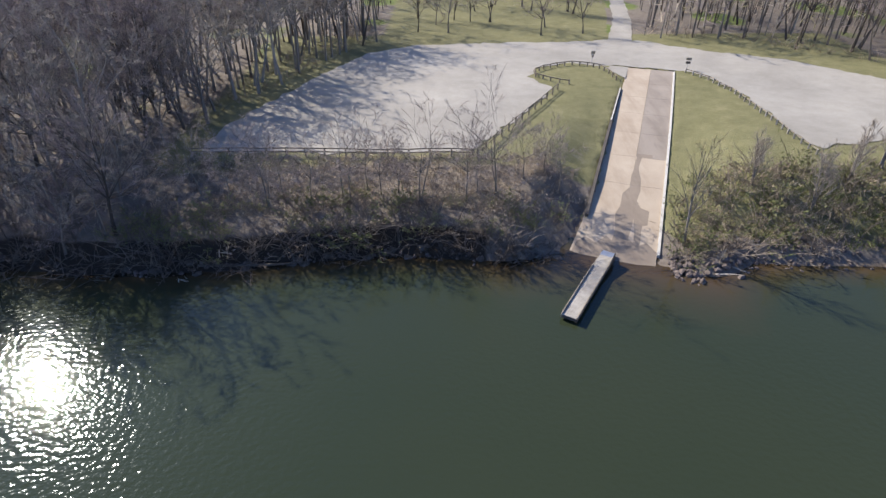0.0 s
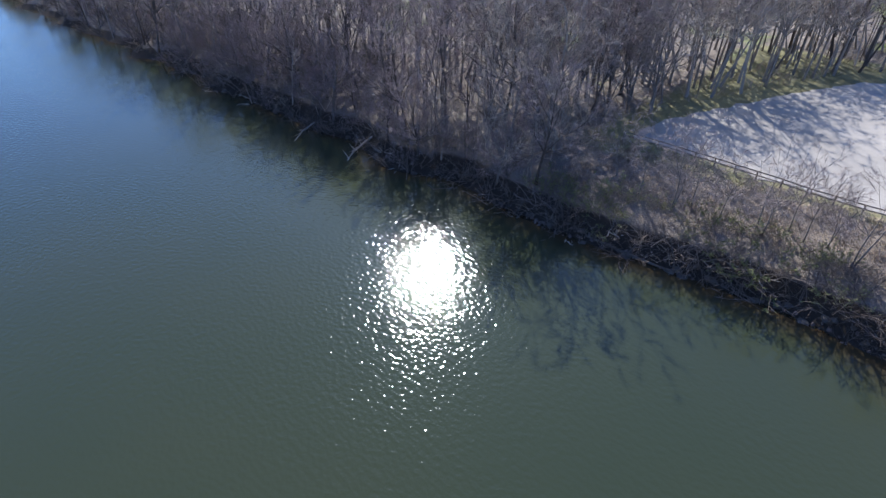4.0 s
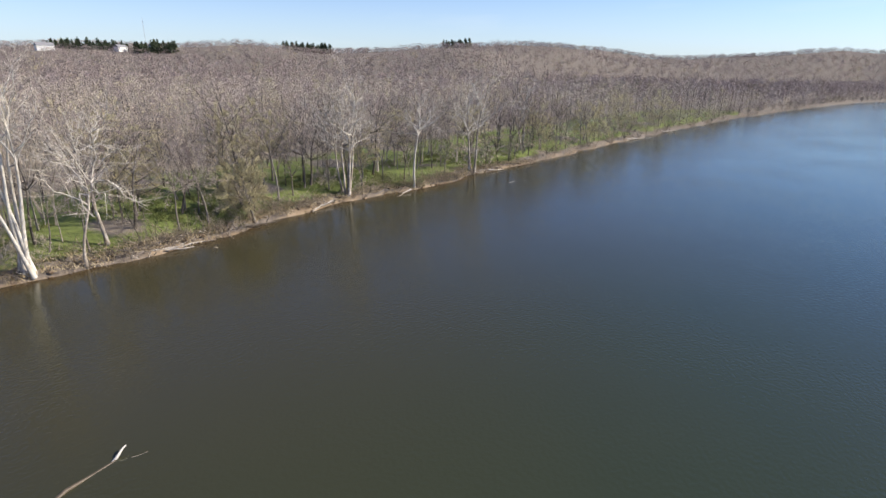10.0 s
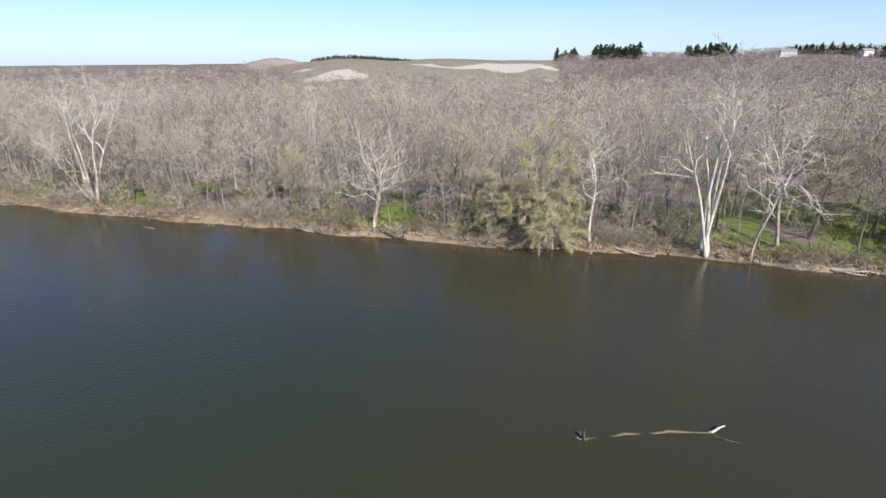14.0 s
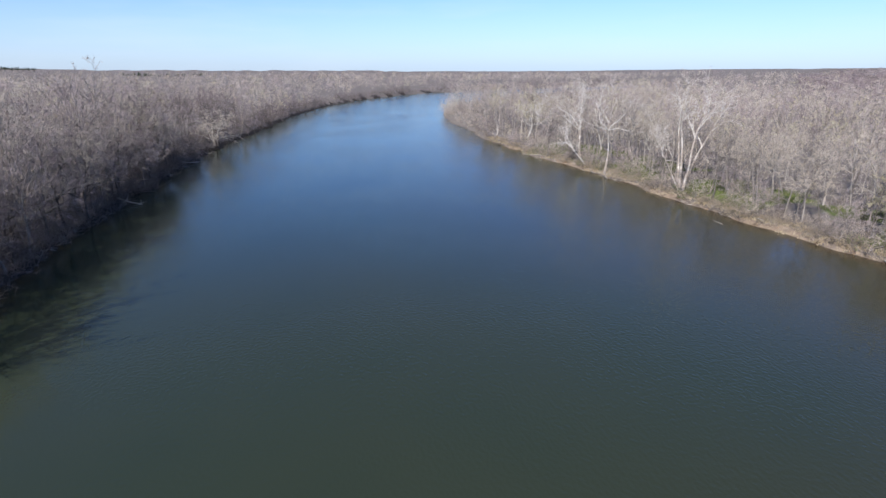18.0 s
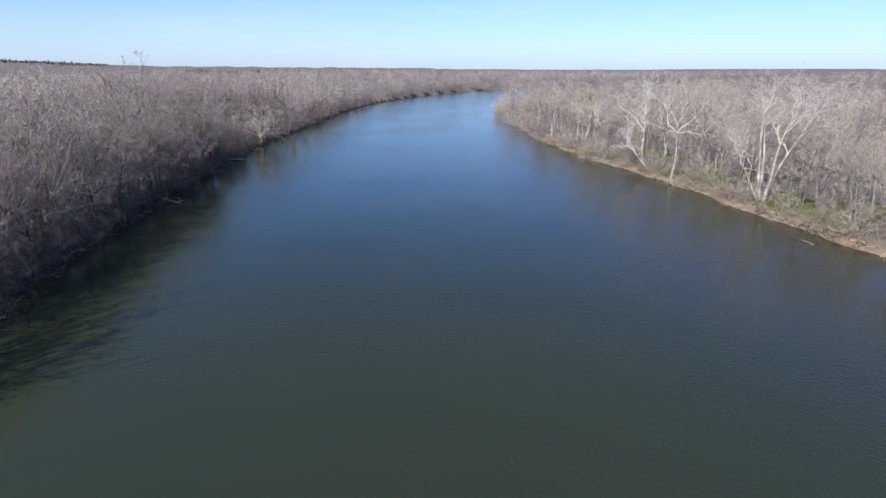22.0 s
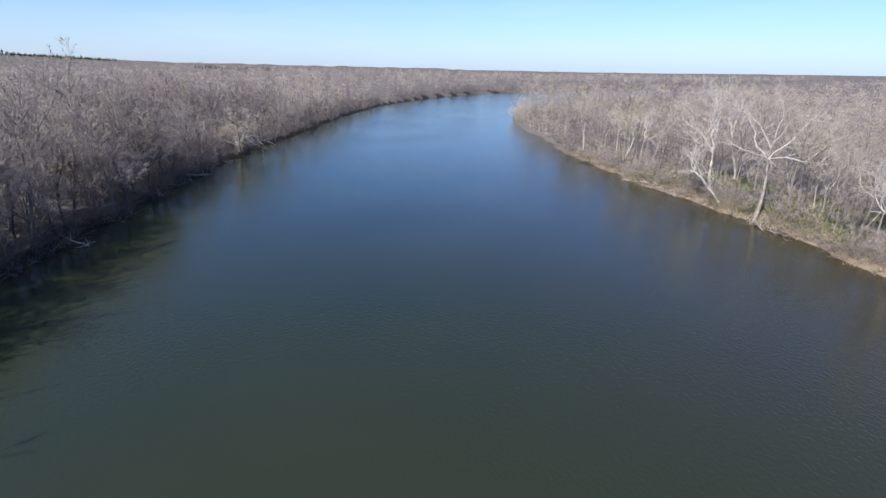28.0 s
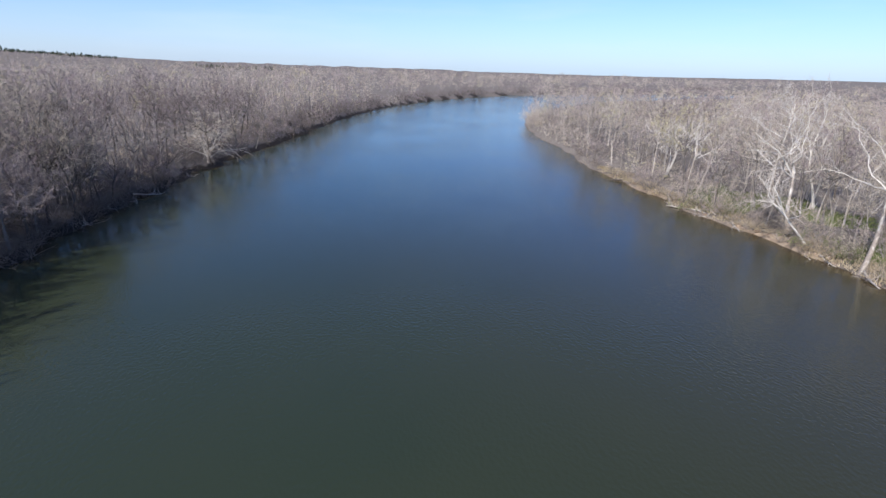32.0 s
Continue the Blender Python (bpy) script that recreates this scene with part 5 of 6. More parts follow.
def bushes(x, y, seed, leafy, group, size=(0.7, 1.35), label="tangled bare brush on the river bank", tilt=0.0, twigs=brush_me):
    rng = np.random.RandomState(seed)
    z = ground_z(x, y)
    for i in range(len(x)):
        lf = rng.uniform() < leafy
        ob = new("bush")
        s = rng.uniform(*size)
        ob.matrix_world = pose(x[i], y[i], z[i], tilt * rng.uniform(0.5, 1.4), 0, 0) @ pose(0, 0, 0, 0, 0, rng.uniform(0, 360)) @ Matrix.Diagonal((s * rng.uniform(0.85, 1.25), s, s * rng.uniform(0.75, 1.1), 1))
        if lf:
            a, b_ = leafy_me[rng.randint(len(leafy_me))]
            part_mesh("crown", a, ob)
            part_mesh("foliage", b_, ob, "small green spring leaves")
            tagged(ob, "green-leafing honeysuckle brush on the river bank", "bush", group)
        else:
            part_mesh("crown", twigs[rng.randint(len(brush_me))], ob)
            tagged(ob, label, "bush", group)


def off_ramp(x, y):
    s, c = x * RU[0] + y * RU[1], x * RN[0] + y * RN[1]
    return (c < -5.3) | (c > 6.6) | (s > 104)


x, y = spots(-32, 15, 42, 60, 2.1, 51, lambda x, y: (near_d(x, y) > 0.6) & (near_d(x, y) < 6.2) & off_ramp(x, y))
bushes(x, y, 61, 0.6, "bank thicket upstream of the ramp", (0.6, 1.15))
x, y = spots(24, 62, 40, 62, 2.6, 52, lambda x, y: (near_d(x, y) > 1.4) & (near_d(x, y) < 12.5) & off_ramp(x, y))
bushes(x, y, 62, 0.3, "bank thicket downstream of the ramp", (0.8, 1.6), twigs=pale_me)
x, y = spots(-112, 192, -106, -84, 2.6, 53, lambda x, y: (far_d(x, y) > 0.5) & (far_d(x, y) < 5.0) & (wiggle(x, y, 19, 54) > -0.45))
bushes(x, y, 63, 0.12, "brush on the far bank", (0.7, 1.6), "dry tan brush on the sandy bank", tilt=-12, twigs=pale_me)


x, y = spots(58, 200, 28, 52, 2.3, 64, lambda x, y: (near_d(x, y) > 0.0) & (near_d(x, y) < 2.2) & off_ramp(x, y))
bushes(x, y, 65, 0.06, "overhanging brush of the near bank downstream", (0.8, 1.4), "tangled brush painted dark with shade over the water", 24, shade_me)
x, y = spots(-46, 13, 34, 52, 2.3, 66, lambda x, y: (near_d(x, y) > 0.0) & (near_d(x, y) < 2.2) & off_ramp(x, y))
bushes(x, y, 67, 0.08, "overhanging brush of the near bank upstream", (0.8, 1.6), "tangled brush painted dark with shade over the water", 16, shade_me)


def thicket(name, label, x, y, kinds, mats, seed, size=(0.7, 1.4)):
    rng = np.random.RandomState(seed)
    me = scatter_mesh(name, kinds, rng.randint(0, len(kinds), len(x)), np.stack((x, y), 1), ground_z(x, y), rng.uniform(*size, len(x)), rng.uniform(0, 6.28, len(x)), rng.uniform(0.05, 0.95, len(x)), mats)
    return tagged(new(name, me), label, "undergrowth", kind="stuff")


light_brush = [shrub(440 + i, 3.4, 3.0, 6, 5, 0.08) for i in range(5)]
x, y = spots(-330, -28, 34, 130, 4.1, 55, lambda x, y: (near_d(x, y) > 0.2) & (near_d(x, y) < 26) & ~open_ground(x, y))
thicket("undergrowth", "bare tangled undergrowth in the shaded wood", x, y, light_brush, [M_BRUSH], 71)
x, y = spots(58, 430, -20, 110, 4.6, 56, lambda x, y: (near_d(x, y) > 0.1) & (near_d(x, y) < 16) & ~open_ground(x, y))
thicket("undergrowth", "bare tangled undergrowth along the wooded bank", x, y, light_brush, [M_BRUSH_SHADE], 72, (0.8, 1.6))
x, y = spots(-330, 430, -150, -80, 5.0, 57, lambda x, y: (far_d(x, y) > 1.5) & (far_d(x, y) < 28) & (wiggle(x, y, 30, 58) > -0.2 + 0.7 * smooth(-4, -14, x) * smooth(-110, -90, x)))
thicket("undergrowth", "sunlit bare undergrowth on the far bank", x, y, light_brush, [M_BRUSH], 73, (0.5, 1.2))
x, y = spots(-66, 130, 58, 140, 3.0, 65, lambda x, y: (near_d(x, y) > 14) & ~open_ground(x, y) & (open_ground(x + 9, y - 6) | open_ground(x + 5, y) | open_ground(x, y - 8)))
thicket("undergrowth", "bare tangled undergrowth at the edge of the car park", x, y, light_brush, [M_BRUSH], 85, (0.5, 1.1))
# brush added behind the front trees, mostly unseen, to keep sun off the bank
sun_block_brush = [shrub(470 + i, 5.0, 4.0, 9, 7, 0.14) for i in range(4)]
x, y = spots(56, 340, 5, 75, 5.2, 110, lambda x, y: (near_d(x, y) > 3.5) & (near_d(x, y) < 16) & ~open_ground(x, y))
thicket("undergrowth", "bare brown brush added inside the wooded bank to block sun", x, y, sun_block_brush, [M_BRUSH], 111, (0.5, 1.0))
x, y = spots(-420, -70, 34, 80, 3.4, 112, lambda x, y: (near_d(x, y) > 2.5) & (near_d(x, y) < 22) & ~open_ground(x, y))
thicket("undergrowth", "dense brush added in the wood to block sun, painted dark with shade", x, y, sun_block_brush, [M_BRUSH_SHADE], 113, (0.6, 1.2))
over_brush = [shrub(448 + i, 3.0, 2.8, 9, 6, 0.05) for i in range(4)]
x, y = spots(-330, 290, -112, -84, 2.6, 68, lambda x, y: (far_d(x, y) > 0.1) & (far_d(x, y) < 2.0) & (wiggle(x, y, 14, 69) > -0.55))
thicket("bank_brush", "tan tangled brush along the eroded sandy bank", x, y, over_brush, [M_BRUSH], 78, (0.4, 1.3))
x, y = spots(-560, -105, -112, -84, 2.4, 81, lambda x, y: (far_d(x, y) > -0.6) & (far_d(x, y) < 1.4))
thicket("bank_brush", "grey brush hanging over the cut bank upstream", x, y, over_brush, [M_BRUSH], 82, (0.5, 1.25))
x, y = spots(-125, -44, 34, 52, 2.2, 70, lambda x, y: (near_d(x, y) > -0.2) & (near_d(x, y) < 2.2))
thicket("bank_brush", "tangled brush painted dark with shade over the water", x, y, over_brush, [M_BRUSH_SHADE], 79, (0.8, 1.6))
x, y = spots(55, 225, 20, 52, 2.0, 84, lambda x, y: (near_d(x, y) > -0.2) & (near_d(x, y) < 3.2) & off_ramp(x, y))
thicket("bank_brush", "dense thicket painted dark with shade at the water's edge", x, y, over_brush, [M_BRUSH_SHADE], 86, (0.8, 1.7))
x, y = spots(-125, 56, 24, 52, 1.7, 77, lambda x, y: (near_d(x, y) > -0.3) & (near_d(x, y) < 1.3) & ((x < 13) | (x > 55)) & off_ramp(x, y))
thicket("bank_brush", "tangle of brush painted dark with shade over the cut bank", x, y, over_brush, [M_BRUSH_SHADE], 80, (0.4, 1.0))
herb = []
for i in range(4):
    rng = np.random.RandomState(460 + i)
    g = Grown()
    p = np.concatenate((rng.normal(size=(46, 2)) * 0.9, np.full((46, 1), -0.05)), 1)
    g.blades(p, p + np.concatenate((rng.normal(size=(46, 2)) * 0.28, rng.uniform(0.25, 0.7, (46, 1))), 1), np.full(46, 0.2), rng)
    herb.append((g.arrays(),))
x, y = spots(-150, 196, -125, -86, 2.3, 58, lambda x, y: (far_d(x, y) > 2.2) & (far_d(x, y) < 24) & (wiggle(x, y, 26, 21) > -0.2))
thicket("green_herbs", "lush green spring plants under the far-bank trees", x, y, herb, [M_HERB], 74, (0.6, 1.3))
x, y = spots(-150, 240, -108, -84, 1.5, 59, lambda x, y: (far_d(x, y) > 0.25) & (far_d(x, y) < 4.5))
thicket("dry_grass", "dry tan grass along the sandy bank", x, y, herb, [M_REED], 75, (0.5, 1.2))
x, y = spots(-34, 16, 50, 62, 1.0, 60, lambda x, y: (near_d(x, y) > 5) & (y < 60.5) & off_ramp(x, y))
thicket("dry_grass", "dry brown grass between brush and fence", x, y, herb, [M_BRUSH], 76, (0.25, 0.6))
x, y = spots(23, 64, 44, 66, 1.1, 91, lambda x, y: (near_d(x, y) > 1.8) & (near_d(x, y) < 14) & off_ramp(x, y))
green = wiggle(x, y, 6, 92) > 0.15
thicket("dry_grass", "dry tan grass between the bushes beside the ramp", x[~green], y[~green], herb, [M_BRUSH], 93, (0.3, 0.75))
thicket("green_herbs", "fresh green plants between the bushes beside the ramp", x[green], y[green], herb, [M_HERB], 94, (0.3, 0.7))


# ---------------------------------------------------------------- fences
def rail_fence(pts, label, gap, post_h, post_r, rails, rail_h, mat, group, post_mat=None):
    """Posts along a line with rails between them; each post and rail is a part."""
    ob = empty("rail_fence", pts[0][0], pts[0][1], gz(*pts[0]))
    inv = ob.matrix_world.inverted()
    rng = random.Random(len(pts) * 7 + int(gap * 10))
    seq = []
    for (x0, y0), (x1, y1) in zip(pts, pts[1:]):
        n = max(1, round(math.hypot(x1 - x0, y1 - y0) / gap))
        seq += [(x0 + (x1 - x0) * i / n, y0 + (y1 - y0) * i / n) for i in range(n)]
    seq.append(pts[-1])
    tops = []
    for x, y in seq:
        z = gz(x, y)
        h = post_h * rng.uniform(0.94, 1.06)
        part("post", box_bm((post_r * 2, post_r * 2, h + 0.3), inv @ pose(x, y, z + h / 2 - 0.15, rng.uniform(-2, 2), rng.uniform(-2, 2), rng.uniform(0, 40)), 0.015), post_mat or mat, ob)
        tops.append(Vector((x, y, z)))
    for a, b_ in zip(tops, tops[1:]):
        for f in rails:
            d = Vector((0, 0, post_h * f))
            w = (b_ - a).normalized()
            side = Vector((0, 0, 1)).cross(w) * (post_r + 0.025)
            part("rail", box_bm(((b_ - a).length + 0.1, 0.05, rail_h), inv @ along(a + d + side, b_ + d + side), 0.008), mat, ob)
    return tagged(ob, label, "fence", group)


FM = M_WOOD
rail_fence([(-30, 60.9), (-14, 60.6), (3.6, 60.0)], "weathered two-rail wooden fence along the car park", 2.45, 1.1, 0.075, (0.5, 0.9), 0.14, FM, "fences")
rail_fence([(4.2, 60.3), (11, 72.4), (18.2, 85.4)], "weathered two-rail wooden fence beside the grass", 2.45, 1.1, 0.075, (0.5, 0.9), 0.14, FM, "fences")
rail_fence([(20.6, 88.7), (17.9, 90.4), (15.8, 92.6), (16.0, 95.4), (17.9, 97.6), (20.6, 99.4), (23.4, 100.1), (26.0, 99.4), (27.7, 97.6), (28.6, 94.6), (28.9, 91.0)], "curved low timber barrier round the grass island", 1.6, 0.75, 0.09, (0.85,), 0.16, FM, "fences")
rail_fence([(41.8, 94.8), (43.9, 90.4), (44.9, 84.4), (44.8, 73.1), (44.5, 65.3), (44.3, 58.4)], "low timber barrier with pale posts along the grass", 1.7, 0.7, 0.10, (0.8,), 0.14, FM, "fences", M_DECK)


# ---------------------------------------------------------------- dock
dock = empty("floating_dock", 10.85, 36.1, 0.0, math.degrees(math.atan2(45.3 - 36.1, 16.4 - 10.85)))
L_D, W_D = 10.8, 1.5
for i in range(3):
    part("float", box_bm((2.6, W_D - 0.16, 0.42), pose(1.6 + i * 3.6, 0, 0.12), 0.04), M_DARKWOOD, dock, "black dock float")
# right-hand beam in dark timber: its shaded side is put into the colour
for sy in (-1, 1):
    part("side_beam", box_bm((L_D, 0.09, 0.34), pose(L_D / 2, sy * (W_D / 2 - 0.045), 0.36), 0.01), M_DARKWOOD if sy < 0 else M_WOOD, dock, "timber side beam")
part("end_beam", box_bm((0.09, W_D - 0.18, 0.30), pose(0.05, 0, 0.37), 0.01), M_DARKWOOD, dock)
nb = 72
for i in range(nb):
    rr = random.Random(i)
    part("deck_board", box_bm((L_D / nb - 0.012, W_D - 0.19, 0.035), pose(L_D * (i + 0.5) / nb, 0, 0.545 + rr.uniform(-0.003, 0.003), 0, 0, rr.uniform(-0.4, 0.4))), M_DECK, dock)
part("bull_rail", box_bm((L_D - 2.2, 0.11, 0.11), pose((L_D - 2.2) / 2 + 0.02, W_D / 2 - 0.06, 0.66), 0.015), M_WOOD, dock, "low edge rail")
part("bull_rail", box_bm((L_D, 0.11, 0.11), pose(L_D / 2, -W_D / 2 + 0.06, 0.66), 0.015), M_WOOD, dock, "low edge rail")
for i in range(6):
    for sy in (-1, 1):
        if not (sy > 0 and i == 5):
            part("block", box_bm((0.25, 0.10, 0.08), pose(0.5 + i * 1.9, sy * (W_D / 2 - 0.06), 0.57)), M_WOOD, dock)
bm = bmesh.new()
vs = [bm.verts.new((x, -W_D / 2 - 0.02 + t, z)) for t in (0, -0.06) for x, z in ((L_D - 3.4, 0.50), (L_D + 0.1, 0.30), (L_D + 0.1, 1.25), (L_D - 0.15, 1.25))]
for f in ((0, 1, 2, 3), (7, 6, 5, 4), (0, 4, 5, 1), (1, 5, 6, 2), (2, 6, 7, 3), (3, 7, 4, 0)):
    bm.faces.new([vs[i] for i in f])
part("side_panel", bm, M_DARKWOOD, dock, "dark timber panel at the shore end")
part("hinge_plate", box_bm((1.3, W_D - 0.1, 0.02), pose(L_D + 0.55, 0, 0.44, 0, 7, 0)), M_STEEL, dock, "steel ramp plate")
tagged(dock, "grey-boarded wooden dock floating beside the ramp", "dock")


# ---------------------------------------------------------------- signs
def sign(x, y, turn, boards):
    ob = empty("sign_post", x, y, gz(x, y), turn)
    bm = bmesh.new()
    bmesh.ops.create_cone(bm, cap_ends=True, segments=8, radius1=0.05, radius2=0.05, depth=2.4, matrix=pose(0, 0, 1.0))
    part("post", bm, M_STEEL, ob)
    for w, h, z, m in boards:
        b_ = part("board", box_bm((w, 0.03, h), pose(0, -0.07, z), 0.006), m, ob, "painted board")
        for k in range(3):
            part("text_bar", box_bm((w * 0.7, 0.008, h * 0.09), pose(0, -0.089, z + h * (0.25 - 0.22 * k))), M_DARKWOOD, b_)
    return tagged(ob, "small sign boards on a steel post at the ramp's head", "sign", "signs")


sign(27.3, 101.6, 8, ((0.75, 0.6, 1.85, M_SIGN), (0.5, 0.35, 1.25, M_SIGN)))
sign(42.7, 96.6, -12, ((0.9, 0.45, 1.9, M_SIGN), (0.8, 0.4, 1.3, M_WOOD)))


# ---------------------------------------------------------------- stones beside the ramp
def stone_mesh(seed):
    rng = np.random.RandomState(seed)
    bm = bmesh.new()
    bmesh.ops.create_icosphere(bm, subdivisions=1, radius=0.5)
    for v in bm.verts:
        v.co = v.co * rng.uniform(0.72, 1.12)
        v.co.z *= 0.7
    me = bpy.data.meshes.new("stone")
    bm.to_mesh(me)
    bm.free()
    me.materials.append(M_ROCK)
    return me


stones = [stone_mesh(i) for i in range(8)]
rng = np.random.RandomState(33)
riprap = tagged(new("riprap"), "heap of grey broken rock armouring the bank", "rock pile")
made = 0
while made < 230:
    x = 22.6 + 36 * rng.uniform() ** 1.7
    y = float(np.interp(x, NX, NY)) + rng.normal() * 0.9 + 0.4
    if x * RN[0] + y * RN[1] < 5.15:
        continue
    ob = new("stone", stones[rng.randint(8)])
    s = rng.uniform(0.3, 0.95) * (1.0 if x < 33 else 0.7)
    ob.matrix_world = pose(x, y, gz(x, y) + 0.1 * s, *rng.uniform(0, 360, 3)) @ Matrix.Diagonal((s * rng.uniform(0.8, 1.4), s, s, 1))
    ob.parent = riprap
    made += 1
riprap = tagged(new("riprap"), "scatter of grey stones along the shaded waterline", "rock pile")
for i in range(120):
    x = -31 + 43 * rng.uniform()
    y = float(np.interp(x, NX, NY)) + rng.normal() * 0.35 + 0.2
    ob = new("stone", stones[rng.randint(8)])
    s = rng.uniform(0.2, 0.6)
    ob.matrix_world = pose(x, y, max(gz(x, y), -0.1) + 0.08 * s, *rng.uniform(0, 360, 3)) @ Matrix.Diagonal((s * 1.2, s, s, 1))
    ob.parent = riprap


# ---------------------------------------------------------------- driftwood and fallen trees
def drift(x0, y0, z0, x1, y1, z1, r, seed, label, mat=M_DRIFT, roots=0, boughs=4, bend=0.4, name="driftwood_log", root_len=1.0):
    rng = np.random.RandomState(seed)
    ob = empty(name, x0, y0, z0)
    d = np.array((x1 - x0, y1 - y0, z1 - z0), float)
    L = np.linalg.norm(d)
    u = np.linspace(0, 1, 7)
    side = np.cross(d / L, (0, 0, 1))
    pts = u[:, None] * d + side * (np.sin(u * 3.0) * bend)[:, None] + rng.normal(size=(7, 3)) * r * 0.25
    g = Grown()
    g.tube(pts, r * (1.0 - 0.65 * u), 7)
    part_mesh("trunk", mesh_np("trunk", *g.arrays(), [mat], smooth_on=True), ob)
    for k in range(boughs):
        f = rng.uniform(0.35, 1.0)
        p = np.array([np.interp(f, u, pts[:, c]) for c in range(3)])
        dd = d / L * 0.6 + rng.normal(size=3) * 0.6 + np.array((0, 0, 0.45))
        bp_ = bezier(p, dd / np.linalg.norm(dd), L * rng.uniform(0.15, 0.35), (0, 0, 0), 3, rng)
        g = Grown()
        g.tube(bp_, np.linspace(r * 0.4, r * 0.08, 4), 4)
        part_mesh("bough", mesh_np("bough", *g.arrays(), [mat]), ob)
    if roots:
        g = Grown()
        for k in range(roots):
            dd = -d / L * 0.25 + rng.normal(size=3) * 0.7
            g.tube(bezier((0, 0, 0), dd / np.linalg.norm(dd), r * root_len * rng.uniform(2.5, 5.5), (0, 0, 0), 3, rng), np.linspace(r * 0.5, r * 0.08, 4), 4)
        part_mesh("roots", mesh_np("roots", *g.arrays(), [M_ROT]), ob, "dark root plate")
    return tagged(ob, label, "driftwood", "driftwood")


def stick_kind(seed, n, spread):
    rng = np.random.RandomState(seed)
    g = Grown()
    for k in range(n):
        p = np.array((*rng.normal(size=2) * spread, 0.1))
        d = np.array((*rng.normal(size=2), rng.uniform(0.0, 0.9)))
        g.tube(bezier(p, d / np.linalg.norm(d), rng.uniform(0.8, 2.6), (0, 0, -0.2), 2, rng, 0.3), (0.07, 0.05, 0.02), 3)
    return g.arrays()


wrack = [(stick_kind(700 + i, 7, 0.8), None) for i in range(4)] + [(None, stick_kind(710 + i, 6, 0.8)) for i in range(3)]
x, y = spots(-160, 250, -108, -84, 2.0, 711, lambda x, y: (far_d(x, y) > -0.3) & (far_d(x, y) < 2.4) & (wiggle(x, y, 15, 712) > -0.3))
thicket("drift_wrack", "tangled dark roots and grey sticks along the eroded bank", x, y, wrack, [M_ROT, M_DRIFT], 713, (0.5, 1.1))
x, y = spots(-110, 240, 24, 52, 3.2, 714, lambda x, y: (near_d(x, y) > -0.8) & (near_d(x, y) < 1.6) & off_ramp(x, y))
thicket("drift_wrack", "tangled dark roots and sticks along the shaded bank", x, y, wrack, [M_ROT, M_DRIFT], 715, (0.5, 1.2))

# slumped clods of earth along the cut banks
def clod(seed):
    rng = np.random.RandomState(seed)
    bm = bmesh.new()
    bmesh.ops.create_icosphere(bm, subdivisions=1, radius=0.5)
    for v in bm.verts:
        v.co = v.co * rng.uniform(0.6, 1.25)
        v.co.z *= 0.55
    bm.verts.index_update()
    out = np.array([v.co[:] for v in bm.verts]), np.array([[v.index for v in f.verts] for f in bm.faces])
    bm.free()
    return out


clods = [(clod(760 + i),) for i in range(6)]
x, y = spots(-150, 230, -108, -84, 1.5, 766, lambda x, y: (far_d(x, y) > -0.25) & (far_d(x, y) < 1.3) & (wiggle(x, y, 11, 767) > -0.25))
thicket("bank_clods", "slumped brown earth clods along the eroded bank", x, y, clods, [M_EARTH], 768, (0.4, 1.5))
# near-bank clods take the dark wood colour to paint in waterline shade
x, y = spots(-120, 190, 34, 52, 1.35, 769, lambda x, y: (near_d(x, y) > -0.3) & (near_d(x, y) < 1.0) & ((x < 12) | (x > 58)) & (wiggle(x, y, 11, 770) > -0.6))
thicket("bank_clods", "earth clods coloured dark for shade along the waterline", x, y, clods, [M_ROT], 771, (0.4, 1.3))

# sunken log in mid river
drift(6.5, -42.7, -0.17, -4.6, -47.0, 0.03, 0.32, 1, "brown sunken log with a dark root plate above water", M_SUNK, roots=18, root_len=0.62, boughs=0, bend=-0.5, name="sunken_log")
drift(-4.2, -46.9, -0.2, -5.6, -47.6, 0.6, 0.17, 2, "bleached stub of a sunken log above the water", M_KERB, boughs=0, bend=0.0, name="log_stub")
drift(-4.6, -46.8, -0.1, -6.8, -46.2, 0.03, 0.06, 3, "thin branch floating by a sunken log", M_WOOD, boughs=0, bend=0.1, name="driftwood_branch")
# far bank
drift(-36.6, -92.6, -0.1, -35.2, -91.4, 0.7, 0.09, 4, "pale forked snag standing in the shallows", boughs=6, bend=0.1, name="driftwood_snag")
drift(-25.0, -97.4, 0.6, -36.0, -97.2, 0.3, 0.24, 5, "long bleached log on the sandy shore", roots=8, boughs=3)
drift(-29.0, -96.4, 0.45, -33.5, -95.2, 0.35, 0.2, 6, "bleached log on the sandy shore", boughs=3)
drift(47.5, -93.6, 0.9, 41.6, -91.4, 0.3, 0.3, 7, "dark fallen trunk reaching to the water", M_ROT, roots=7, boughs=6)
drift(93.0, -84.0, 0.02, 96.0, -84.3, 0.1, 0.07, 8, "thin pale stick afloat near the bank", boughs=1, bend=0.15, name="driftwood_branch")
drift(-119.0, -88.8, 0.0, -121.5, -88.2, 0.25, 0.08, 9, "pale branches afloat near the bank", boughs=5, bend=0.1, name="driftwood_branch")
drift(-124.0, -87.4, 0.0, -125.6, -87.0, 0.1, 0.05, 10, "thin pale stick afloat near the bank", boughs=1, bend=0.1, name="driftwood_branch")
drift(186.0, -87.6, 0.8, 194.0, -83.6, 0.05, 0.26, 11, "pale fallen tree lying out into the river", boughs=6)
drift(221.5, -86.4, 0.6, 223.6, -83.4, 0.1, 0.24, 12, "dark snag of fallen boughs in the shallows", M_ROT, roots=5, boughs=6, name="driftwood_snag")
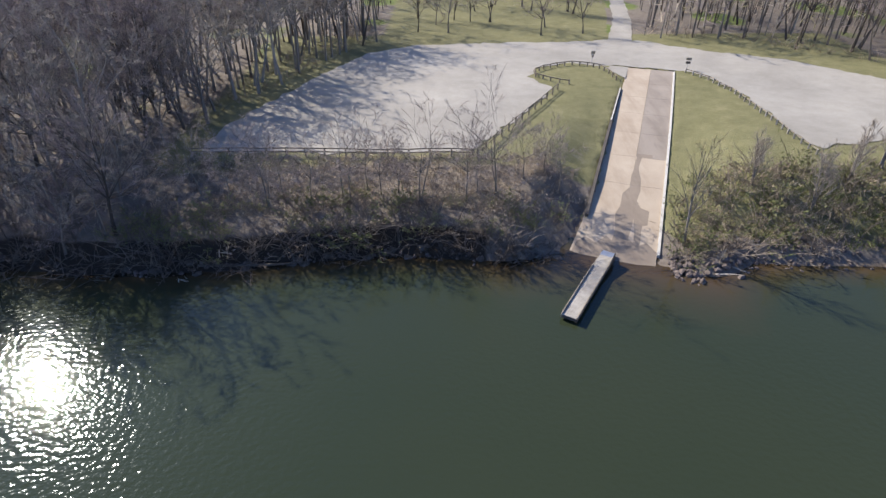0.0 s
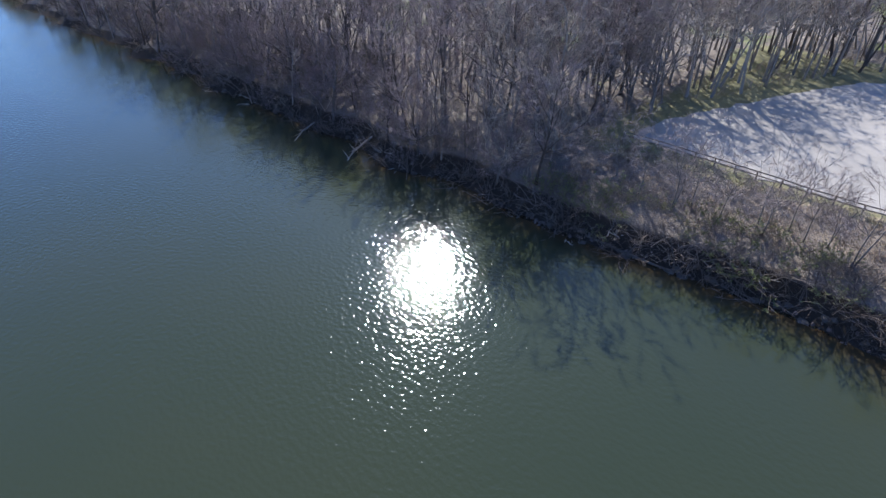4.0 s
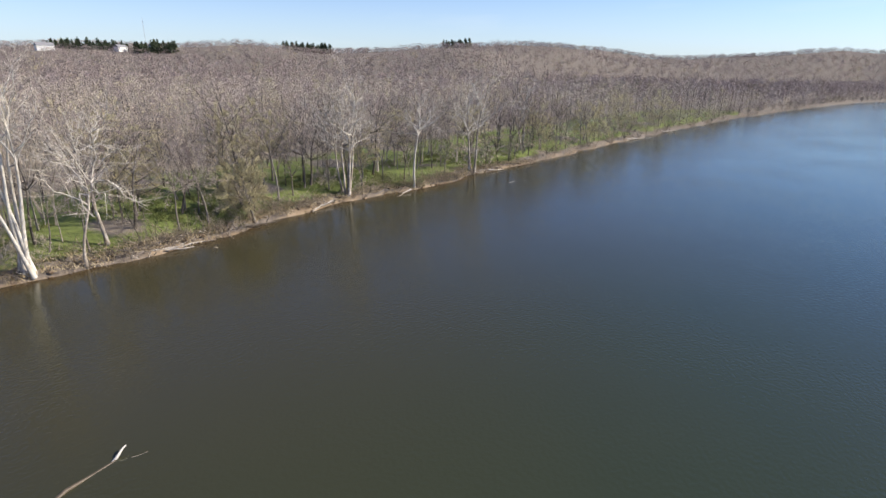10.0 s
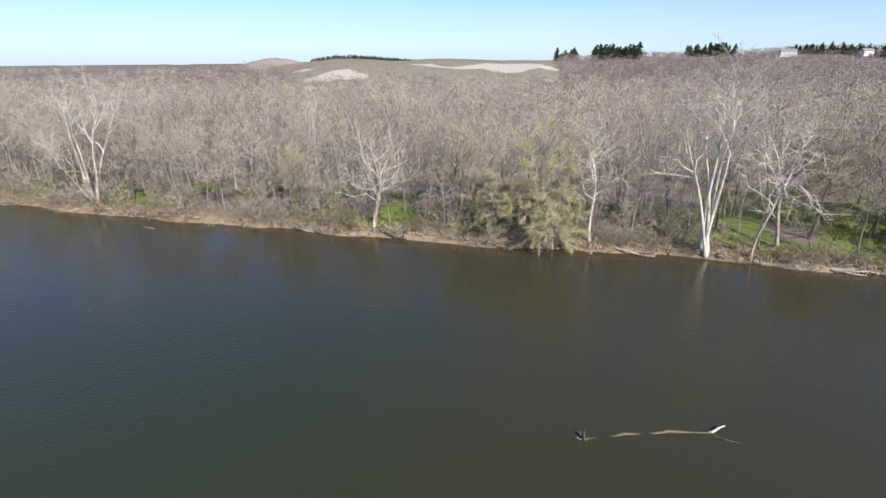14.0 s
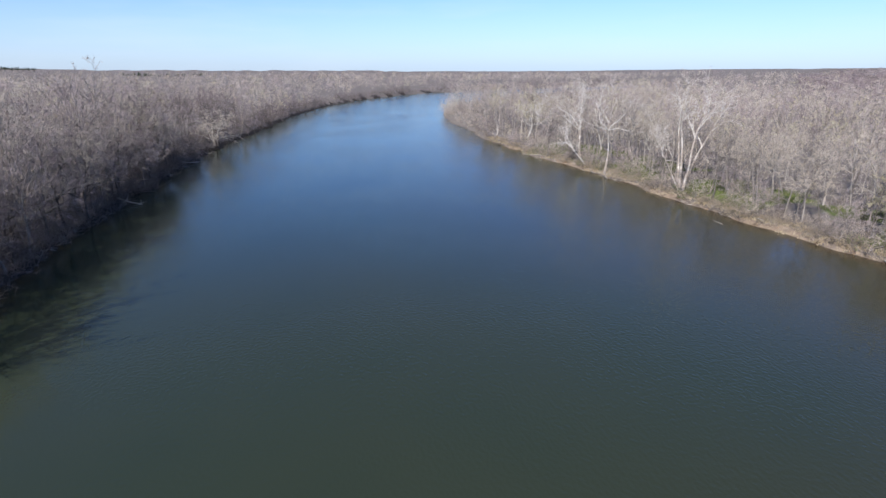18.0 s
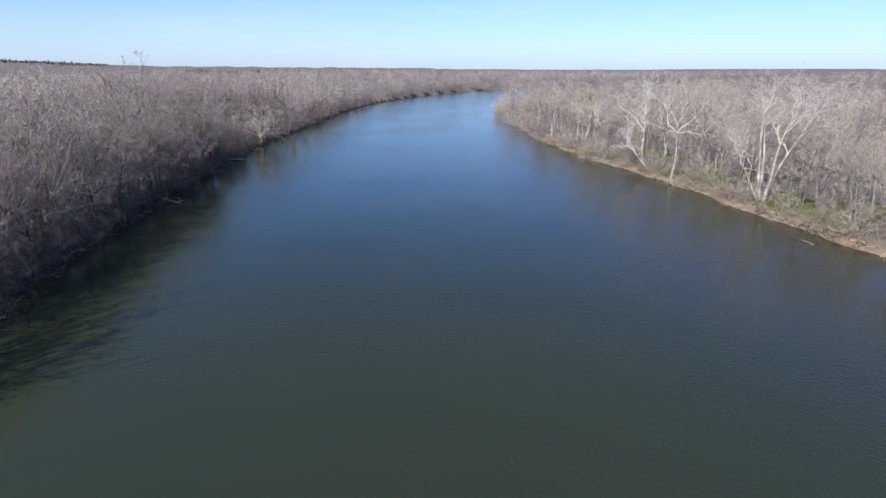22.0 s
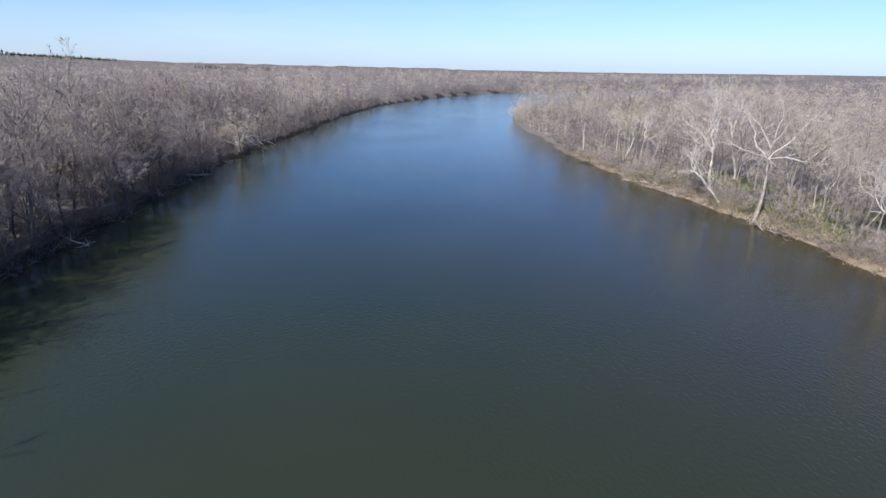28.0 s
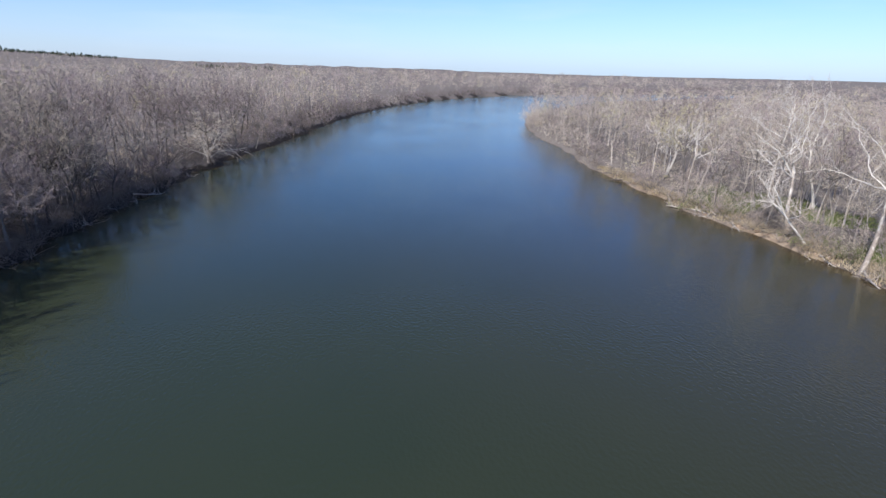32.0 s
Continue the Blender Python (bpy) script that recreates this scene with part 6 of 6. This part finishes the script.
drift(178.0, -89.0, 0.9, 172.0, -86.8, 0.15, 0.2, 13, "grey log on the muddy shore", boughs=3)
drift(149.0, -91.0, 0.9, 143.0, -88.2, 0.1, 0.26, 14, "grey root-footed log on the shore", roots=10, boughs=4)
drift(158.0, -91.0, 0.9, 152.5, -89.4, 0.1, 0.2, 15, "grey driftwood on the shore", boughs=4)
drift(-70.0, -103.4, 0.9, -62.0, -100.8, 0.2, 0.3, 16, "bleached log below the sycamore clump", roots=6, boughs=3)
drift(-92.0, -100.0, 0.5, -86.5, -98.5, 0.1, 0.24, 17, "bleached log at the water's edge", boughs=2)
drift(-128.0, -103.0, 0.5, -134.0, -101.4, 0.15, 0.26, 18, "bleached log at the water's edge", boughs=3)
drift(-230.0, -106.0, 0.5, -246.0, -102.8, 0.15, 0.4, 19, "long bleached log at the water's edge", boughs=3)
drift(-270.0, -107.0, 0.6, -288.0, -104.0, 0.15, 0.4, 20, "long bleached log at the water's edge", boughs=3)
drift(28.0, -94.0, 0.7, 22.0, -91.8, 0.2, 0.2, 21, "dark drift limb under the willow", M_ROT, boughs=7)
drift(4.5, -96.6, 0.8, -2.5, -95.2, 0.15, 0.2, 22, "tangled grey drift on the shore", boughs=7)
drift(66.0, -92.6, 0.5, 61.0, -91.2, 0.12, 0.16, 23, "grey drift limb on the sand", boughs=4)
drift(-45.0, -99.6, 0.7, -52.0, -99.0, 0.4, 0.28, 24, "dark stump and roots on the eroded bank", M_ROT, roots=12, boughs=3)
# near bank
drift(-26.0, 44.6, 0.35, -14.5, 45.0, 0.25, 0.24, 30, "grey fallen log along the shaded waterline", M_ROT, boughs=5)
drift(-60.0, 44.5, 1.2, -58.0, 38.5, 0.1, 0.18, 31, "grey bough fallen into the shaded shallows", M_DRIFT, boughs=7)
drift(-72.0, 42.8, 0.6, -69.0, 37.2, 0.05, 0.14, 32, "grey bough fallen into the shaded shallows", M_DRIFT, boughs=6)
drift(84.0, 45.0, 0.6, 86.5, 43.2, 0.2, 0.2, 33, "pale broken log on the shaded shore", M_DRIFT, boughs=3)
drift(150.0, 42.5, 1.6, 147.0, 36.5, 0.1, 0.2, 34, "grey tangle of fallen boughs at the water", M_DRIFT, boughs=9)
drift(206.0, 36.0, 1.0, 209.5, 31.5, 0.1, 0.2, 35, "grey tangle of fallen boughs at the water", M_DRIFT, boughs=8)

# ---------------------------------------------------------------- the distance
pines = [pine(500 + i, 15, 72) for i in range(4)]


def pine_wood(az0, az1, r0, r1, step, seed, size=(0.8, 1.2)):
    def keep(x, y):
        r, az = np.hypot(x, y), np.degrees(np.arctan2(-x, y)) % 360
        return (az > az0) & (az < az1) & (r > r0) & (r < r1)
    a = radians((az0 + az1) / 2)
    cx, cy, w = -math.sin(a) * (r0 + r1) / 2, math.cos(a) * (r0 + r1) / 2, (r1 - r0) / 2 + radians(az1 - az0) * r1 / 2
    x, y = spots(cx - w, cx + w, cy - w, cy + w, step, seed, keep)
    woodland("pine_wood", "dark green pines on a distant hill", x, y, pines, seed, [M_TRUNK, M_TRUNK, M_PINE, M_PINE], size, 0)


pine_wood(200.6, 210.2, 900, 1000, 7, 81, (0.15, 0.4))
pine_wood(178.6, 182.8, 1080, 1120, 6, 82, (0.8, 1.85))
pine_wood(170.6, 174.6, 1080, 1110, 6, 83, (0.6, 1.5))
pine_wood(184.2, 186.4, 1080, 1110, 6, 88, (0.6, 1.6))
pine_wood(156.9, 160.2, 1000, 1040, 6, 89, (0.5, 1.3))
pine_wood(129.5, 132.2, 1180, 1210, 9, 90, (0.95, 1.25))
pine_wood(160.6, 166.4, 1040, 1070, 6, 84, (0.4, 1.1))
pine_wood(83.5, 91.5, 1790, 1880, 9, 85, (0.5, 1.3))
pine_wood(86.3, 90.0, 1800, 1880, 10, 79, (0.8, 1.4))
pine_wood(143, 147.5, 1150, 1180, 9, 86, (0.95, 1.3))
pine_wood(289, 303, 1720, 1850, 13, 87, (0.2, 0.55))
pine_wood(276.5, 283, 1540, 1590, 13, 78, (0.3, 0.5))


def far_house(az, r, w, d, h, turn):
    a = radians(az)
    x, y = -math.sin(a) * r, math.cos(a) * r
    ob = empty("house", x, y, gz(x, y), turn)
    part("wall", box_bm((w, d, h), pose(0, 0, h / 2)), M_WHITE, ob)
    bm = bmesh.new()
    p = [bm.verts.new(v) for v in ((-w / 2 - .4, -d / 2 - .5, h), (w / 2 + .4, -d / 2 - .5, h), (w / 2 + .4, d / 2 + .5, h), (-w / 2 - .4, d / 2 + .5, h), (-w / 2 - .4, 0, h + d * 0.35), (w / 2 + .4, 0, h + d * 0.35))]
    for f in ((0, 1, 5, 4), (2, 3, 4, 5), (0, 4, 3), (1, 2, 5), (0, 3, 2, 1)):
        bm.faces.new([p[i] for i in f])
    part("roof", bm, M_ROOF, ob)
    for k in (-0.3, 0.0, 0.3):
        part("window", box_bm((1.2, 0.06, 1.3), pose(k * w, -d / 2 - 0.03, h * 0.55)), M_DARKWOOD, ob)
    tagged(ob, "white-walled farm building on a distant hill", "house", "far buildings")


far_house(166.6, 1010, 22, 12, 9, 0)
far_house(161.2, 1030, 16, 10, 8, 20)
far_house(158.6, 1035, 14, 9, 8, -10)
a = radians(159.2)
mast = empty("radio_mast", -math.sin(a) * 1090, math.cos(a) * 1090, gz(-math.sin(a) * 1090, math.cos(a) * 1090))
for sx, sy in ((0, 0.5), (-0.45, -0.25), (0.45, -0.25)):
    part("leg", box_bm((0.14, 0.14, 48), pose(sx, sy, 23.7)), M_STEEL, mast)
bm = bmesh.new()
for k in range(24):
    for (x0, y0), (x1, y1) in (((0, 0.5), (-0.45, -0.25)), ((-0.45, -0.25), (0.45, -0.25)), ((0.45, -0.25), (0, 0.5))):
        z0 = k * 2.0
        box(bm, ((Vector((x1 - x0, y1 - y0, 2.0))).length, 0.06, 0.06), along((x0, y0, z0), (x1, y1, z0 + 2.0)))
part("lattice", bm, M_STEEL, mast)
tagged(mast, "thin steel lattice radio mast on a distant hill", "mast")

# heap of spoil at the distant quarry
a = radians(213.4)
heap_x, heap_y = -math.sin(a) * 1000, math.cos(a) * 1000
u, v = np.meshgrid(np.linspace(-1, 1, 25), np.linspace(-1, 1, 25))
bulk = np.clip(1 - np.hypot(u, v), 0, 1) ** 0.8
hz = 17 * np.minimum(bulk * 1.25, 0.85 + 0.15 * bulk) * (1 + 0.1 * wiggle(u * 70, v * 70, 30, 41)) - 1.5
i = np.arange(24)[:, None] * 25 + np.arange(24)[None]
heap = mesh_np("spoil_heap", np.stack((heap_x + 72 * u, heap_y + 60 * v, gz(heap_x, heap_y) + hz), -1).reshape(-1, 3), np.stack((i, i + 1, i + 26, i + 25), -1).reshape(-1, 4), [M_SPOIL], smooth_on=True)
tagged(new("spoil_heap", heap), "bare brown heap of spoil at a distant quarry", "spoil heap")
